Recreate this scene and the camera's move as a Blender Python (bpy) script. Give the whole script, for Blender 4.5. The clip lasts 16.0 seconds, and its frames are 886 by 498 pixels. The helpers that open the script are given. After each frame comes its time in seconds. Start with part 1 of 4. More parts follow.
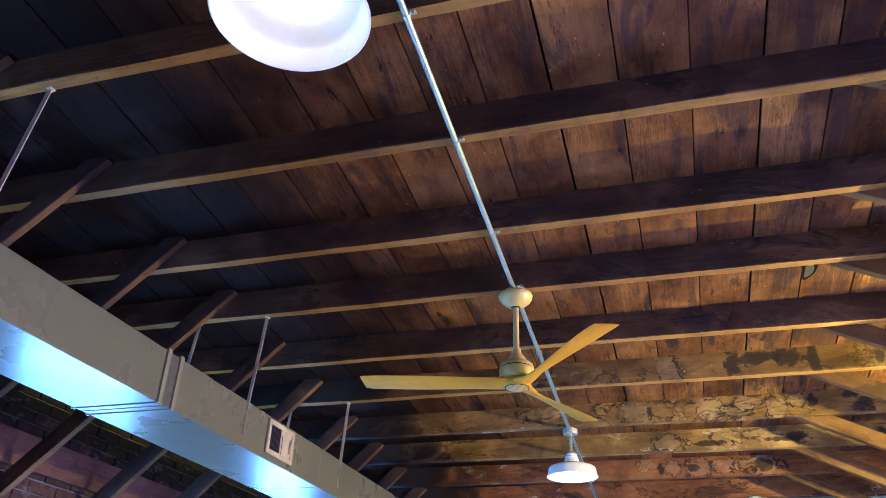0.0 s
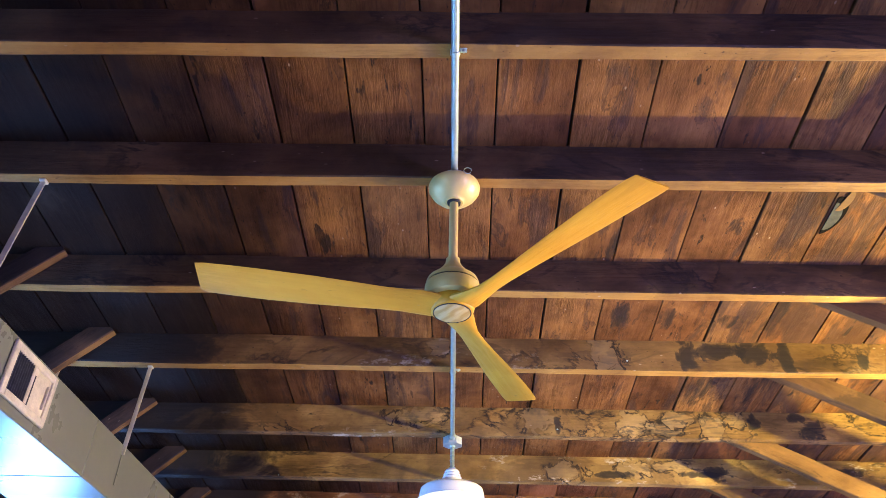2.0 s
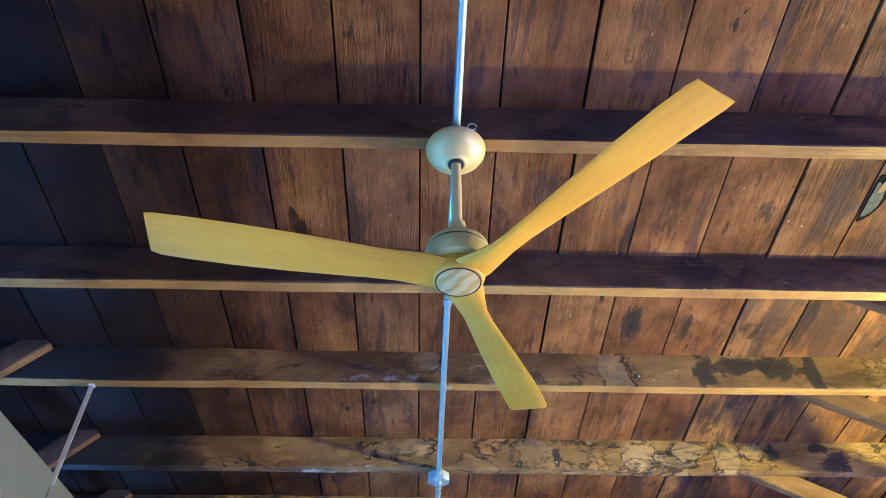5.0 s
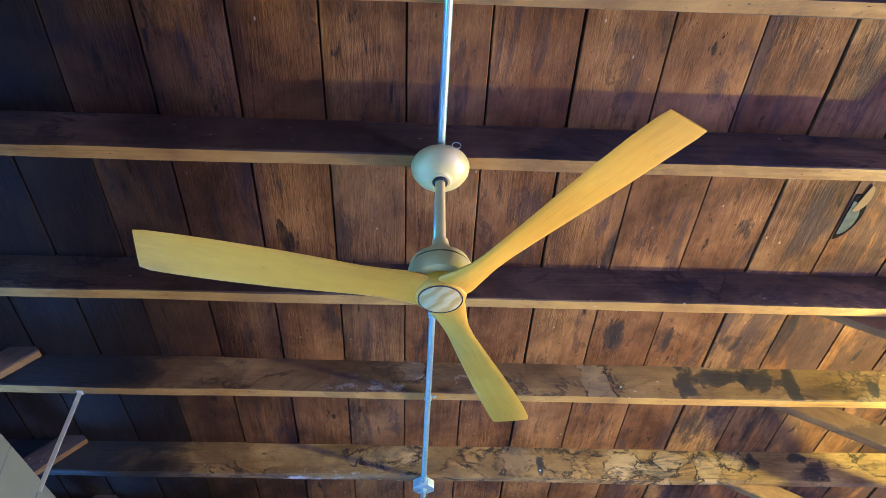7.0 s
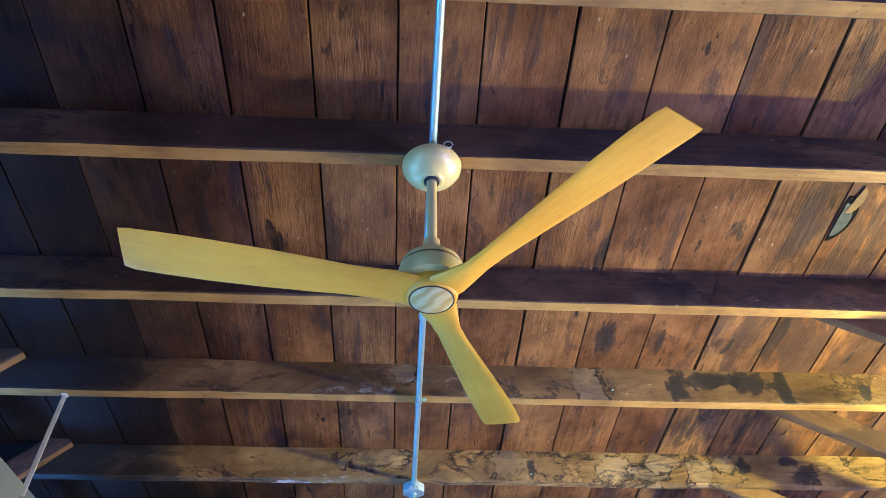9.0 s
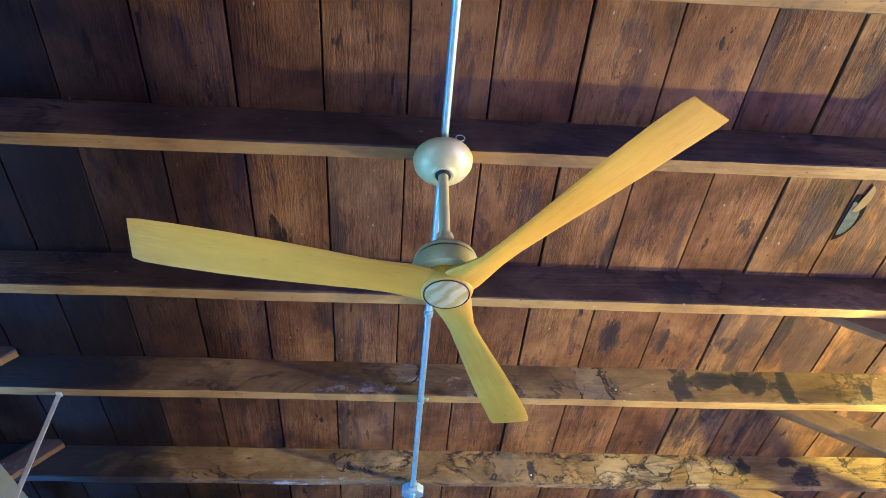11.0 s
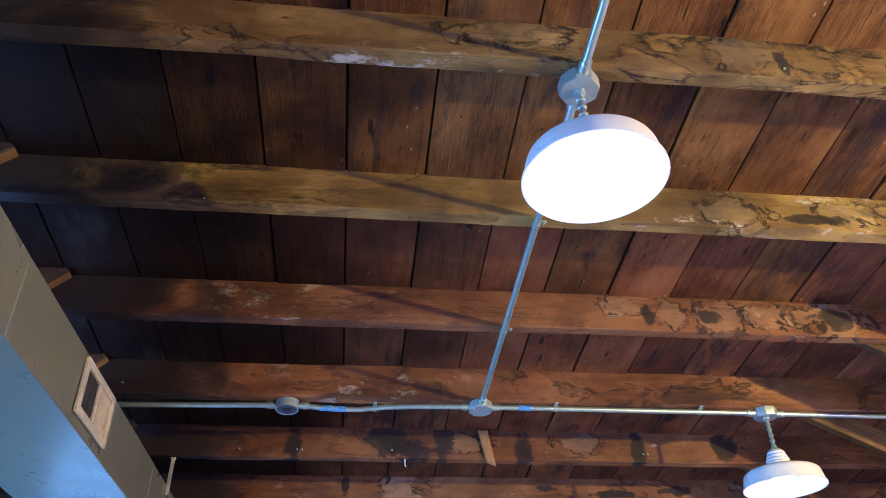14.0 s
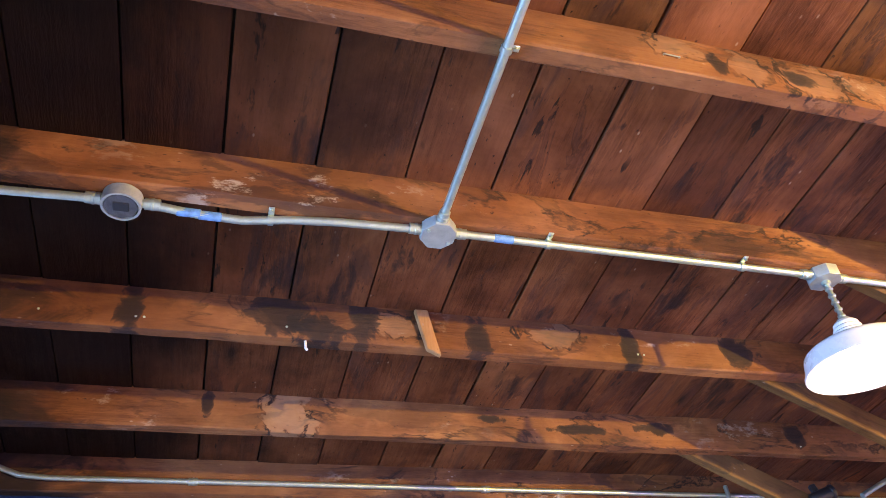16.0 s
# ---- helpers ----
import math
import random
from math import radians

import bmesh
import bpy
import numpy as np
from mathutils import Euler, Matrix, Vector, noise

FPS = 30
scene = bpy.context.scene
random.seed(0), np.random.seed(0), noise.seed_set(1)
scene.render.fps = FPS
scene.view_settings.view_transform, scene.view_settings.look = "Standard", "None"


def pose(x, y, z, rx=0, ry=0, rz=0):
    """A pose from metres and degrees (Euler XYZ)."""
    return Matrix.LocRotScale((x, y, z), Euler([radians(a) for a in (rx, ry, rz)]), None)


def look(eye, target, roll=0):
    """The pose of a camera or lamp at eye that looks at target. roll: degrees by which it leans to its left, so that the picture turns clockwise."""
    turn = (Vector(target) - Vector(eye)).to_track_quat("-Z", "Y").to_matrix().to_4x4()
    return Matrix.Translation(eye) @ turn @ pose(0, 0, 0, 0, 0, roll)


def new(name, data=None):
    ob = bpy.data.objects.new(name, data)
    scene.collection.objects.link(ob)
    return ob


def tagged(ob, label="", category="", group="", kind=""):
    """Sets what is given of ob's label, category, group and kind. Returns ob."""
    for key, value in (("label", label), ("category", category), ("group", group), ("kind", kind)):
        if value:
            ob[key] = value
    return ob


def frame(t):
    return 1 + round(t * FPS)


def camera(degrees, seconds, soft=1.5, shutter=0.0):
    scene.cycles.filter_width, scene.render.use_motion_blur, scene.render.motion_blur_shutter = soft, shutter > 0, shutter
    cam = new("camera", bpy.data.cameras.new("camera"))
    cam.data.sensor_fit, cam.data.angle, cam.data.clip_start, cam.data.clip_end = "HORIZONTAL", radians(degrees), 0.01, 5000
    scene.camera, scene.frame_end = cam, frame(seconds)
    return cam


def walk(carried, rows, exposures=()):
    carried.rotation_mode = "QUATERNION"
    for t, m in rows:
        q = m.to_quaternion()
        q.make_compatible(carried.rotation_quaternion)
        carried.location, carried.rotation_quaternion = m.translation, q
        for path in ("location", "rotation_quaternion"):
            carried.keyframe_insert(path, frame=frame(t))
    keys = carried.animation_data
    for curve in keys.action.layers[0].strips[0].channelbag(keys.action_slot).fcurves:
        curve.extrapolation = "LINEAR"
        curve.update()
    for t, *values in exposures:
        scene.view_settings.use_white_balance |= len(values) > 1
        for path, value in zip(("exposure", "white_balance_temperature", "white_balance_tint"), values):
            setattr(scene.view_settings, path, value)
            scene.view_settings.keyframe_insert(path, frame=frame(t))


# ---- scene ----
cam = camera(60.2, 16.0, 0.65)
# The roof falls gently towards +y; ROOF turns plan coordinates parallel to the roof into the level world.
ROOF = pose(0, 0, 0.35, -4.7)
PATH = [
    (0, (0.311, 0.058, 1.179), (-0.201, 1.636, 2.295), 3.7),
    (0.5, (0.019, 0.462, 1.231), (-0.304, 2.102, 2.329), 3.5),
    (1, (-0.194, 0.874, 1.285), (-0.355, 2.507, 2.429), 2.3),
    (1.5, (-0.343, 1.172, 1.325), (-0.407, 2.767, 2.53), 1.9),
    (2, (-0.345, 1.518, 1.368), (-0.384, 3.057, 2.646), 1.7),
    (2.5, (-0.464, 1.791, 1.396), (-0.46, 3.285, 2.725), 0.8),
    (3, (-0.465, 1.967, 1.415), (-0.446, 3.422, 2.787), 0.4),
    (3.5, (-0.449, 2.086, 1.421), (-0.425, 3.515, 2.819), 0.1),
    (4, (-0.439, 2.064, 1.416), (-0.412, 3.487, 2.822), 0.0),
    (6.5, (-0.457, 1.952, 1.394), (-0.378, 3.361, 2.811), -0.9),
    (7, (-0.425, 1.944, 1.402), (-0.355, 3.356, 2.816), -0.5),
    (7.5, (-0.442, 1.961, 1.403), (-0.358, 3.37, 2.819), -0.8),
    (8, (-0.434, 1.972, 1.4), (-0.35, 3.376, 2.821), -0.9),
    (8.5, (-0.425, 1.971, 1.412), (-0.339, 3.376, 2.832), -0.9),
    (11, (-0.501, 2.018, 1.421), (-0.365, 3.411, 2.849), -2.0),
    (11.5, (-0.559, 2.162, 1.402), (-0.462, 3.595, 2.794), -1.0),
    (12, (-0.574, 2.555, 1.435), (-0.531, 4.01, 2.807), 0.2),
    (12.5, (-0.66, 3.06, 1.464), (-0.62, 4.524, 2.826), 0.6),
    (13, (-0.734, 3.488, 1.533), (-0.692, 4.977, 2.868), 0.8),
    (13.5, (-0.828, 3.791, 1.57), (-0.731, 5.31, 2.866), -0.4),
    (14, (-0.904, 4.106, 1.6), (-0.699, 5.641, 2.865), -2.3),
    (14.5, (-0.899, 4.513, 1.637), (-0.592, 6.051, 2.879), -3.5),
    (15, (-0.967, 4.909, 1.657), (-0.566, 6.433, 2.888), -4.6),
    (15.5, (-0.893, 5.33, 1.674), (-0.434, 6.797, 2.954), -6.0),
    (16, (-0.909, 5.643, 1.696), (-0.389, 7.036, 3.035), -7.7),
]
EXPOSURES = [(0, 0.05, 5700, 2), (0.5, 0.18, 5900, 6), (1, 0.60, 6050, 13), (1.5, 0.44, 6200, 15), (2, 0.46, 5900, 9), (3, 0.45, 5000, 0), (4, 0.44, 4700, -3), (6.5, 0.44, 4600, -5), (11, 0.44, 4550, -5), (12.5, 0.34, 4600, 4),
             (13.5, 0.34, 4850, 3), (14, 0.10, 5950, 6), (14.5, -0.18, 6600, 11), (15, -0.10, 7800, 20), (15.5, 0.92, 8400, 21), (16, 0.92, 8600, 18)]
walk(cam, [(t, ROOF @ look(eye, target, roll)) for t, eye, target, roll in PATH], EXPOSURES)

# ---- world and lights ----
world = bpy.data.worlds.new("sky")
scene.world = world
world.use_nodes = True
wn = world.node_tree
sky = wn.nodes.new("ShaderNodeTexSky")
sky.sky_type, sky.sun_disc = "NISHITA", False
sky.sun_elevation, sky.sun_rotation = radians(38), radians(120)
wn.links.new(sky.outputs["Color"], wn.nodes["Background"].inputs["Color"])
wn.nodes["Background"].inputs["Strength"].default_value = 0.12

WALL_W, WALL_E, WALL_S, WALL_N = -3.2, 3.6, -2.4, 9.25
WINDOWS_W = (1.15, 4.0, 6.87)      # middles of the windows in the west wall
# openings added in the unseen east wall to carry fill lamps
FILL_WINDOWS_E = (0.6, 3.9, 7.2)
WIN_LOW, WIN_HIGH, WIN_HALF = 0.95, 2.05, 0.55


def area(name, m, sx, sy, power, colour):
    data = bpy.data.lights.new(name, "AREA")
    data.shape, data.size, data.size_y, data.energy, data.color = "RECTANGLE", sx, sy, power, colour
    ob = new(name, data)
    ob.matrix_world = m
    return ob


def point(name, at, power, colour, radius):
    data = bpy.data.lights.new(name, "POINT")
    data.energy, data.color, data.shadow_soft_size = power, colour, radius
    ob = new(name, data)
    ob.location = at
    return ob


DAY = (0.19, 0.43, 1.0)
for wy, power in zip(WINDOWS_W, (96, 116, 130)):
    area("window_daylight", look((WALL_W - 0.12, wy, 1.5), (0, wy, 1.2)), 2 * WIN_HALF, WIN_HIGH - WIN_LOW, power, DAY)
# unseen east openings are added; their area lamps give the ceiling cool fill light
for wy, power in zip(FILL_WINDOWS_E, (165, 150, 34)):
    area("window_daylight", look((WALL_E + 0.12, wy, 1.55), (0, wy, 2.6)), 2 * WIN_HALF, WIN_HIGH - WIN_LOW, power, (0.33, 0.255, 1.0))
area("window_daylight", look((-2.3, WALL_N + 0.12, 1.5), (-2.3, 0, 1.3)), 2 * WIN_HALF, WIN_HIGH - WIN_LOW, 12, DAY)
point("warm_lamp", ROOF @ Vector((2.52, 4.1, 2.413)), 500, (1.0, 0.745, 0.13), 0.03)

# ---- materials ----


class Nodes:
    """A small writer for node materials."""

    def __init__(self, name):
        self.m = bpy.data.materials.new(name)
        self.m.use_nodes = True
        self.t = self.m.node_tree
        self.b = self.t.nodes["Principled BSDF"]

    def put(self, kind, **values):
        n = self.t.nodes.new("ShaderNode" + kind)
        for k, v in values.items():
            setattr(n, k, v)
        return n

    def wire(self, a, b):
        self.t.links.new(a, b)

    def fill(self, socket, v):
        if hasattr(v, "is_output"):
            self.wire(v, socket)
        else:
            socket.default_value = v

    def coords(self, scale=(1, 1, 1), vector=None, offset=None):
        if vector is None:
            vector = self.put("TexCoord").outputs["Object"]
        if offset is not None:
            add = self.put("VectorMath", operation="ADD")
            self.wire(vector, add.inputs[0])
            self.wire(offset, add.inputs[1])
            vector = add.outputs[0]
        mp = self.put("Mapping")
        mp.inputs["Scale"].default_value = scale
        self.wire(vector, mp.inputs["Vector"])
        return mp.outputs[0]

    def noise(self, vec, scale=1.0, detail=4.0, rough=0.6, warp=0.0):
        n = self.put("TexNoise")
        self.wire(vec, n.inputs["Vector"])
        for k, v in (("Scale", scale), ("Detail", detail), ("Roughness", rough), ("Distortion", warp)):
            n.inputs[k].default_value = v
        return n.outputs["Fac"]

    def ramp(self, fac, stops, ease="LINEAR"):
        r = self.put("ValToRGB")
        r.color_ramp.interpolation = ease
        el = r.color_ramp.elements
        while len(el) < len(stops):
            el.new(0.5)
        for e, (p, c) in zip(el, stops):
            e.position = p
            e.color = (c, c, c, 1) if isinstance(c, (int, float)) else (*c, 1)
        self.wire(fac, r.inputs[0])
        return r.outputs["Color"]

    def math(self, op, a, b=0.0, c=None):
        n = self.put("Math", operation=op)
        self.fill(n.inputs[0], a)
        self.fill(n.inputs[1], b)
        if c is not None:
            self.fill(n.inputs[2], c)
        return n.outputs[0]

    def mix(self, fac, a, b, how="MIX"):
        n = self.put("Mix", data_type="RGBA", blend_type=how)
        self.fill(n.inputs[0], fac)
        for s, v in ((n.inputs[6], a), (n.inputs[7], b)):
            self.fill(s, (*v, 1) if isinstance(v, tuple) else v)
        return n.outputs[2]

    def bump(self, height, strength=0.3, dist=0.004):
        n = self.put("Bump")
        n.inputs["Strength"].default_value, n.inputs["Distance"].default_value = strength, dist
        self.wire(height, n.inputs["Height"])
        self.wire(n.outputs[0], self.b.inputs["Normal"])

    def finish(self, colour, rough, metal=0.0, spec=0.5):
        self.fill(self.b.inputs["Base Color"], (*colour, 1) if isinstance(colour, tuple) else colour)
        self.fill(self.b.inputs["Roughness"], rough)
        self.b.inputs["Metallic"].default_value = metal
        self.b.inputs["Specular IOR Level"].default_value = spec
        return self.m


def shift(n, island):
    """A random offset for each board or object, as a vector."""
    r = n.put("NewGeometry").outputs["Random Per Island"] if island else n.put("ObjectInfo").outputs["Random"]
    c = n.put("CombineXYZ")
    n.wire(n.math("MULTIPLY", r, 37.0), c.inputs[0])
    n.wire(n.math("MULTIPLY", r, 91.0), c.inputs[1])
    n.wire(n.math("MULTIPLY", r, 53.0), c.inputs[2])
    return r, c.outputs[0]


def wood(name, tones, along, island=False, stains=0.5, rings=0.0, chalk=0.0, knots=0.5, rough=0.62, vary=0.5, char=False, gloss=0.22, blots=(), pales=(), soot_shade=False, grit=1.0, patchy=0.34):
    """Old sawn timber. along: the axis of the grain. stains, rings, chalk: how much dark water stain, stain outlines and pale crust.
    blots, pales: (x, z, half width, half height) of black blots and of pale patches with a dark outline, in the timber's own coordinates (x and y on boards)."""
    n = Nodes(name)
    r, off = shift(n, island)
    own = n.put("SeparateXYZ")
    n.wire(n.put("TexCoord").outputs["Object"], own.inputs[0])

    def stretched(cross, length):
        return n.coords(tuple(length if i == along else cross for i in range(3)), offset=off)

    fine = n.noise(stretched(46, 2.2), 1.5, 7, 0.66, 0.5)
    band = n.noise(stretched(13, 0.6), 1.0, 4, 0.55, 1.2)
    blotch = n.noise(stretched(3.0, 2.2), 1.3, 9, 0.60, 0.3)
    saw = n.noise(stretched(170, 22), 1.0, 4, 0.7)
    pits = n.noise(stretched(95, 38), 1.0, 3, 0.6)
    base = n.ramp(n.math("MULTIPLY_ADD", band, 0.15, n.math("MULTIPLY", blotch, 0.85)), [(0.35, tones[0]), (0.5, tones[1]), (0.66, tones[2])])
    # the grain stands out only in patches where the sawn face is still rough
    sawn = n.ramp(n.noise(stretched(3.2, 1.5), 1.0, 4, 0.6), [(0.45, 0.22), (0.59, 1.0)])
    base = n.mix(n.math("MULTIPLY", n.ramp(fine, [(0.38, 0.42 * grit), (0.53, 0.0)]), sawn), base, (0.40, 0.33, 0.30), "MULTIPLY")
    base = n.mix(n.math("MULTIPLY", n.ramp(saw, [(0.34, 0.40 * grit), (0.52, 0.0)]), sawn), base, (0.42, 0.38, 0.36), "MULTIPLY")
    base = n.mix(n.ramp(pits, [(0.27, 0.75 * grit), (0.33, 0.0)]), base, (0.02, 0.012, 0.010))
    # pale flecks of torn fibre
    fleck = n.put("TexVoronoi", feature="F1")
    n.wire(stretched(30, 15), fleck.inputs["Vector"])
    fleck.inputs["Scale"].default_value = 1.0
    few = n.ramp(n.noise(stretched(7, 5), 1.0, 2), [(0.56, 0.0), (0.60, 1.0)])
    base = n.mix(n.math("MULTIPLY", n.ramp(fleck.outputs["Distance"], [(0.07, 0.5 * grit), (0.12, 0.0)]), few), base, (0.36, 0.30, 0.24))
    rr = n.math("FRACT", n.math("MULTIPLY", r, 13.7))
    base = n.mix(vary, base, n.mix(1.0, base, n.ramp(rr, [(0, (0.62, 0.52, 0.50)), (0.35, (0.95, 0.78, 0.70)), (0.62, (1.15, 1.0, 0.8)), (0.8, (1.0, 0.96, 0.96)), (1, (1.4, 1.25, 1.05))]), "MULTIPLY"))
    if knots:
        v = n.put("TexVoronoi", feature="F1")
        n.wire(stretched(3.6, 1.25), v.inputs["Vector"])
        v.inputs["Scale"].default_value = 1.0
        base = n.mix(n.math("MULTIPLY", n.ramp(v.outputs["Distance"], [(0.03, 1.0), (0.055, 0.5), (0.12, 0.0)]), knots), base, (0.02, 0.011, 0.008))
    if island:
        # torn fibres and gouges: short dark slits along the grain
        slit = n.noise(stretched(24, 5), 1.0, 5, 0.6, 0.3)
        pick = n.ramp(n.noise(stretched(5, 3), 1.0, 2), [(0.46, 0.0), (0.58, 1.0)])
        base = n.mix(n.math("MULTIPLY", n.ramp(slit, [(0.615, 0.0), (0.655, 0.9)]), pick), base, (0.018, 0.012, 0.010))
    if stains:
        s = n.noise(stretched(7.5, 1.5) if island else stretched(3.6, 1.5), 1.2, 6, 0.62, 0.7)
        if island:
            # stains thicken eastward; part of this darkening stands in for dimmer light there
            s = n.math("ADD", s, n.math("MINIMUM", 0.13, n.math("MAXIMUM", 0.0, n.math("MULTIPLY_ADD", own.outputs[0], 0.095, -0.04))))
        soft = [(0.55, 0.0), (0.62, 0.85)] if island else [(0.565, 0.0), (0.60, 0.9)]
        base = n.mix(n.math("MULTIPLY", n.ramp(s, soft), stains), base, (0.022, 0.015, 0.015) if not island else (0.030, 0.021, 0.023))
        if island:
            edge = n.ramp(n.math("ABSOLUTE", n.math("SUBTRACT", s, 0.565)), [(0.003, 0.7), (0.012, 0.0)])
            part_of = n.ramp(n.noise(stretched(3.0, 1.6), 1.0, 2), [(0.47, 0.0), (0.55, 1.0)])
            base = n.mix(n.math("MULTIPLY", n.math("MULTIPLY", edge, part_of), stains), base, (0.016, 0.011, 0.011))
    if island:
        # darker tide marks and scuffs across whole boards
        s = n.noise(stretched(2.0, 2.6), 1.0, 6, 0.64, 0.5)
        base = n.mix(n.ramp(s, [(0.50, 0.0), (0.62, 0.5)]), base, n.mix(1.0, base, (0.42, 0.36, 0.38), "MULTIPLY"))
    if rings:
        s = n.noise(stretched(4.2, 1.9), 1.0, 6.0, 0.60, 0.55)
        line = n.ramp(n.math("ABSOLUTE", n.math("SUBTRACT", s, 0.53)), [(0.004, 0.95), (0.009, 0.6), (0.026, 0.0)])
        drift = n.math("MULTIPLY_ADD", own.outputs[0], 0.05, -0.135)
        gate = n.ramp(n.math("ADD", n.noise(stretched(1.3, 1.0), 1.3, 2, 0.5), drift), [(0.46, 0.0), (0.53, 1.0)])
        thick = n.ramp(n.noise(stretched(9, 5), 1.0, 3, 0.6), [(0.40, 0.25), (0.56, 1.0)])
        pale = n.ramp(s, [(0.40, 0.0), (0.50, 0.45), (0.53, 0.0)])
        base = n.mix(n.math("MULTIPLY", n.math("MULTIPLY", pale, gate), rings), base, n.mix(1.0, base, (1.75, 1.75, 1.8), "MULTIPLY"))
        base = n.mix(n.math("MULTIPLY", n.math("MULTIPLY", line, n.math("MULTIPLY", gate, thick)), rings), base, (0.018, 0.012, 0.010))
        base = n.mix(n.math("MULTIPLY", n.math("MULTIPLY", n.ramp(s, [(0.625, 0.0), (0.66, 0.9)]), gate), 0.8 * rings), base, (0.025, 0.017, 0.014))
    if chalk:
        s = n.noise(stretched(9, 4.5), 1.2, 6, 0.74)
        g = n.ramp(n.noise(stretched(1.6, 1.0), 1.0, 2), [(0.5, 0.0), (0.6, 1.0)])
        base = n.mix(n.math("MULTIPLY", n.math("MULTIPLY", n.ramp(s, [(0.58, 0.0), (0.66, 1.0)]), g), chalk), base, (0.48, 0.42, 0.34))
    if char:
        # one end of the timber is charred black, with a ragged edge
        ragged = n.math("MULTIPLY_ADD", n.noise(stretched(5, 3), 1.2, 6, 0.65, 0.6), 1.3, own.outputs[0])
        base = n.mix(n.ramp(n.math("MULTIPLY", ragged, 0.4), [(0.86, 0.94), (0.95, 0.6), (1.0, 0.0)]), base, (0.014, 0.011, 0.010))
    if soot_shade:
        # soot on the western boards plus painted fall-off of light, under greyer patches
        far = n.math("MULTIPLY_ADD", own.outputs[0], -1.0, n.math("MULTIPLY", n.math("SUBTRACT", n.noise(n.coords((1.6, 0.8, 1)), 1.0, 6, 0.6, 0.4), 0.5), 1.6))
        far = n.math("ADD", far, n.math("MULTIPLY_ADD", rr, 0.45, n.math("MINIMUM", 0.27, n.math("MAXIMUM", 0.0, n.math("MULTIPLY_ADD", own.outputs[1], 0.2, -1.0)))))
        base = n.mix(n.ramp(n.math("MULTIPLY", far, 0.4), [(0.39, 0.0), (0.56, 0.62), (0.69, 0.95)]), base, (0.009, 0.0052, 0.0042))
        grey_patches = n.noise(n.coords((2.2, 1.5, 1)), 1.0, 6, 0.62, 0.3)
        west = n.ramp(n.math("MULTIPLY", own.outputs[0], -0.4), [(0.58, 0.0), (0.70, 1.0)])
        base = n.mix(n.math("MULTIPLY", n.ramp(grey_patches, [(0.56, 0.0), (0.66, 0.6)]), west), base, (0.050, 0.040, 0.031))
    ragged = n.math("SUBTRACT", n.noise(n.coords((1.6, 0.55, 1) if island else (1, 1, 1)), 11, 5, 0.6, 0.6), 0.5)

    streaks = n.ramp(n.noise(stretched(26, 3.5), 1.0, 5, 0.65), [(0.38, 0.25), (0.58, 1.0)]) if island else None
    broken = n.ramp(n.noise(n.coords(), 9, 3, 0.6), [(0.42, 0.1), (0.54, 1.0)]) if pales else None

    def spot(x, z, wide, high, rag):
        dx = n.math("DIVIDE", n.math("SUBTRACT", own.outputs[0], x), wide)
        dz = n.math("DIVIDE", n.math("SUBTRACT", own.outputs[1 if island else 2], z), high)
        return n.math("MULTIPLY_ADD", ragged, rag, n.math("SQRT", n.math("ADD", n.math("MULTIPLY", dx, dx), n.math("MULTIPLY", dz, dz))))

    for at in pales:
        d = spot(*at, 3.2)
        base = n.mix(n.ramp(d, [(0.3, patchy), (0.8, 0.76 * patchy), (0.97, 0.0)]), base, n.mix(0.5, n.mix(1.0, base, (1.5, 1.5, 1.5), "MULTIPLY"), (0.36, 0.29, 0.19)))
        line = n.ramp(n.math("ABSOLUTE", n.math("SUBTRACT", d, 1.0)), [(0.05, 0.92), (0.18, 0.0)])
        base = n.mix(n.math("MULTIPLY", line, broken), base, (0.016, 0.011, 0.010))
    for at in blots:
        dark = n.ramp(n.math("MULTIPLY", spot(*at, 5.5 if island else 2.8), 0.5), [(0.15, 0.85), (0.42, 0.6), (0.56, 0.0)] if island else [(0.28, 0.9), (0.44, 0.74), (0.54, 0.0)])
        base = n.mix(n.math("MULTIPLY", dark, streaks) if island else dark, base, (0.017, 0.0145, 0.015))
    rise = n.math("MULTIPLY", n.math("ADD", fine, saw), n.math("MULTIPLY_ADD", sawn, 0.8, 0.1))
    n.bump(n.math("ADD", rise, n.math("MULTIPLY_ADD", pits, 0.35, n.math("MULTIPLY", blotch, 1.2))), 0.6 * grit, 0.005)
    return n.finish(base, n.ramp(fine, [(0.3, min(1, rough + 0.14)), (0.7, rough - 0.08)]), 0, gloss)


def plain(name, colour, rough, metal=0.0, mottle=0.12, scale=8.0, bump=0.0, spec=0.5):
    """Paint or metal with soft mottling and fine dirt."""
    n = Nodes(name)
    c = n.coords()
    a = n.noise(c, scale, 5, 0.6)
    d = n.noise(c, scale * 9, 3, 0.6)
    lo, hi = tuple(v * (1 - mottle) for v in colour), tuple(min(1, v * (1 + mottle)) for v in colour)
    base = n.ramp(n.math("MULTIPLY_ADD", a, 0.7, n.math("MULTIPLY", d, 0.3)), [(0.35, lo), (0.65, hi)])
    if bump:
        n.bump(a, bump, 0.01)
    return n.finish(base, n.ramp(a, [(0.3, min(1, rough * 1.2)), (0.7, rough * 0.85)]), metal, spec)


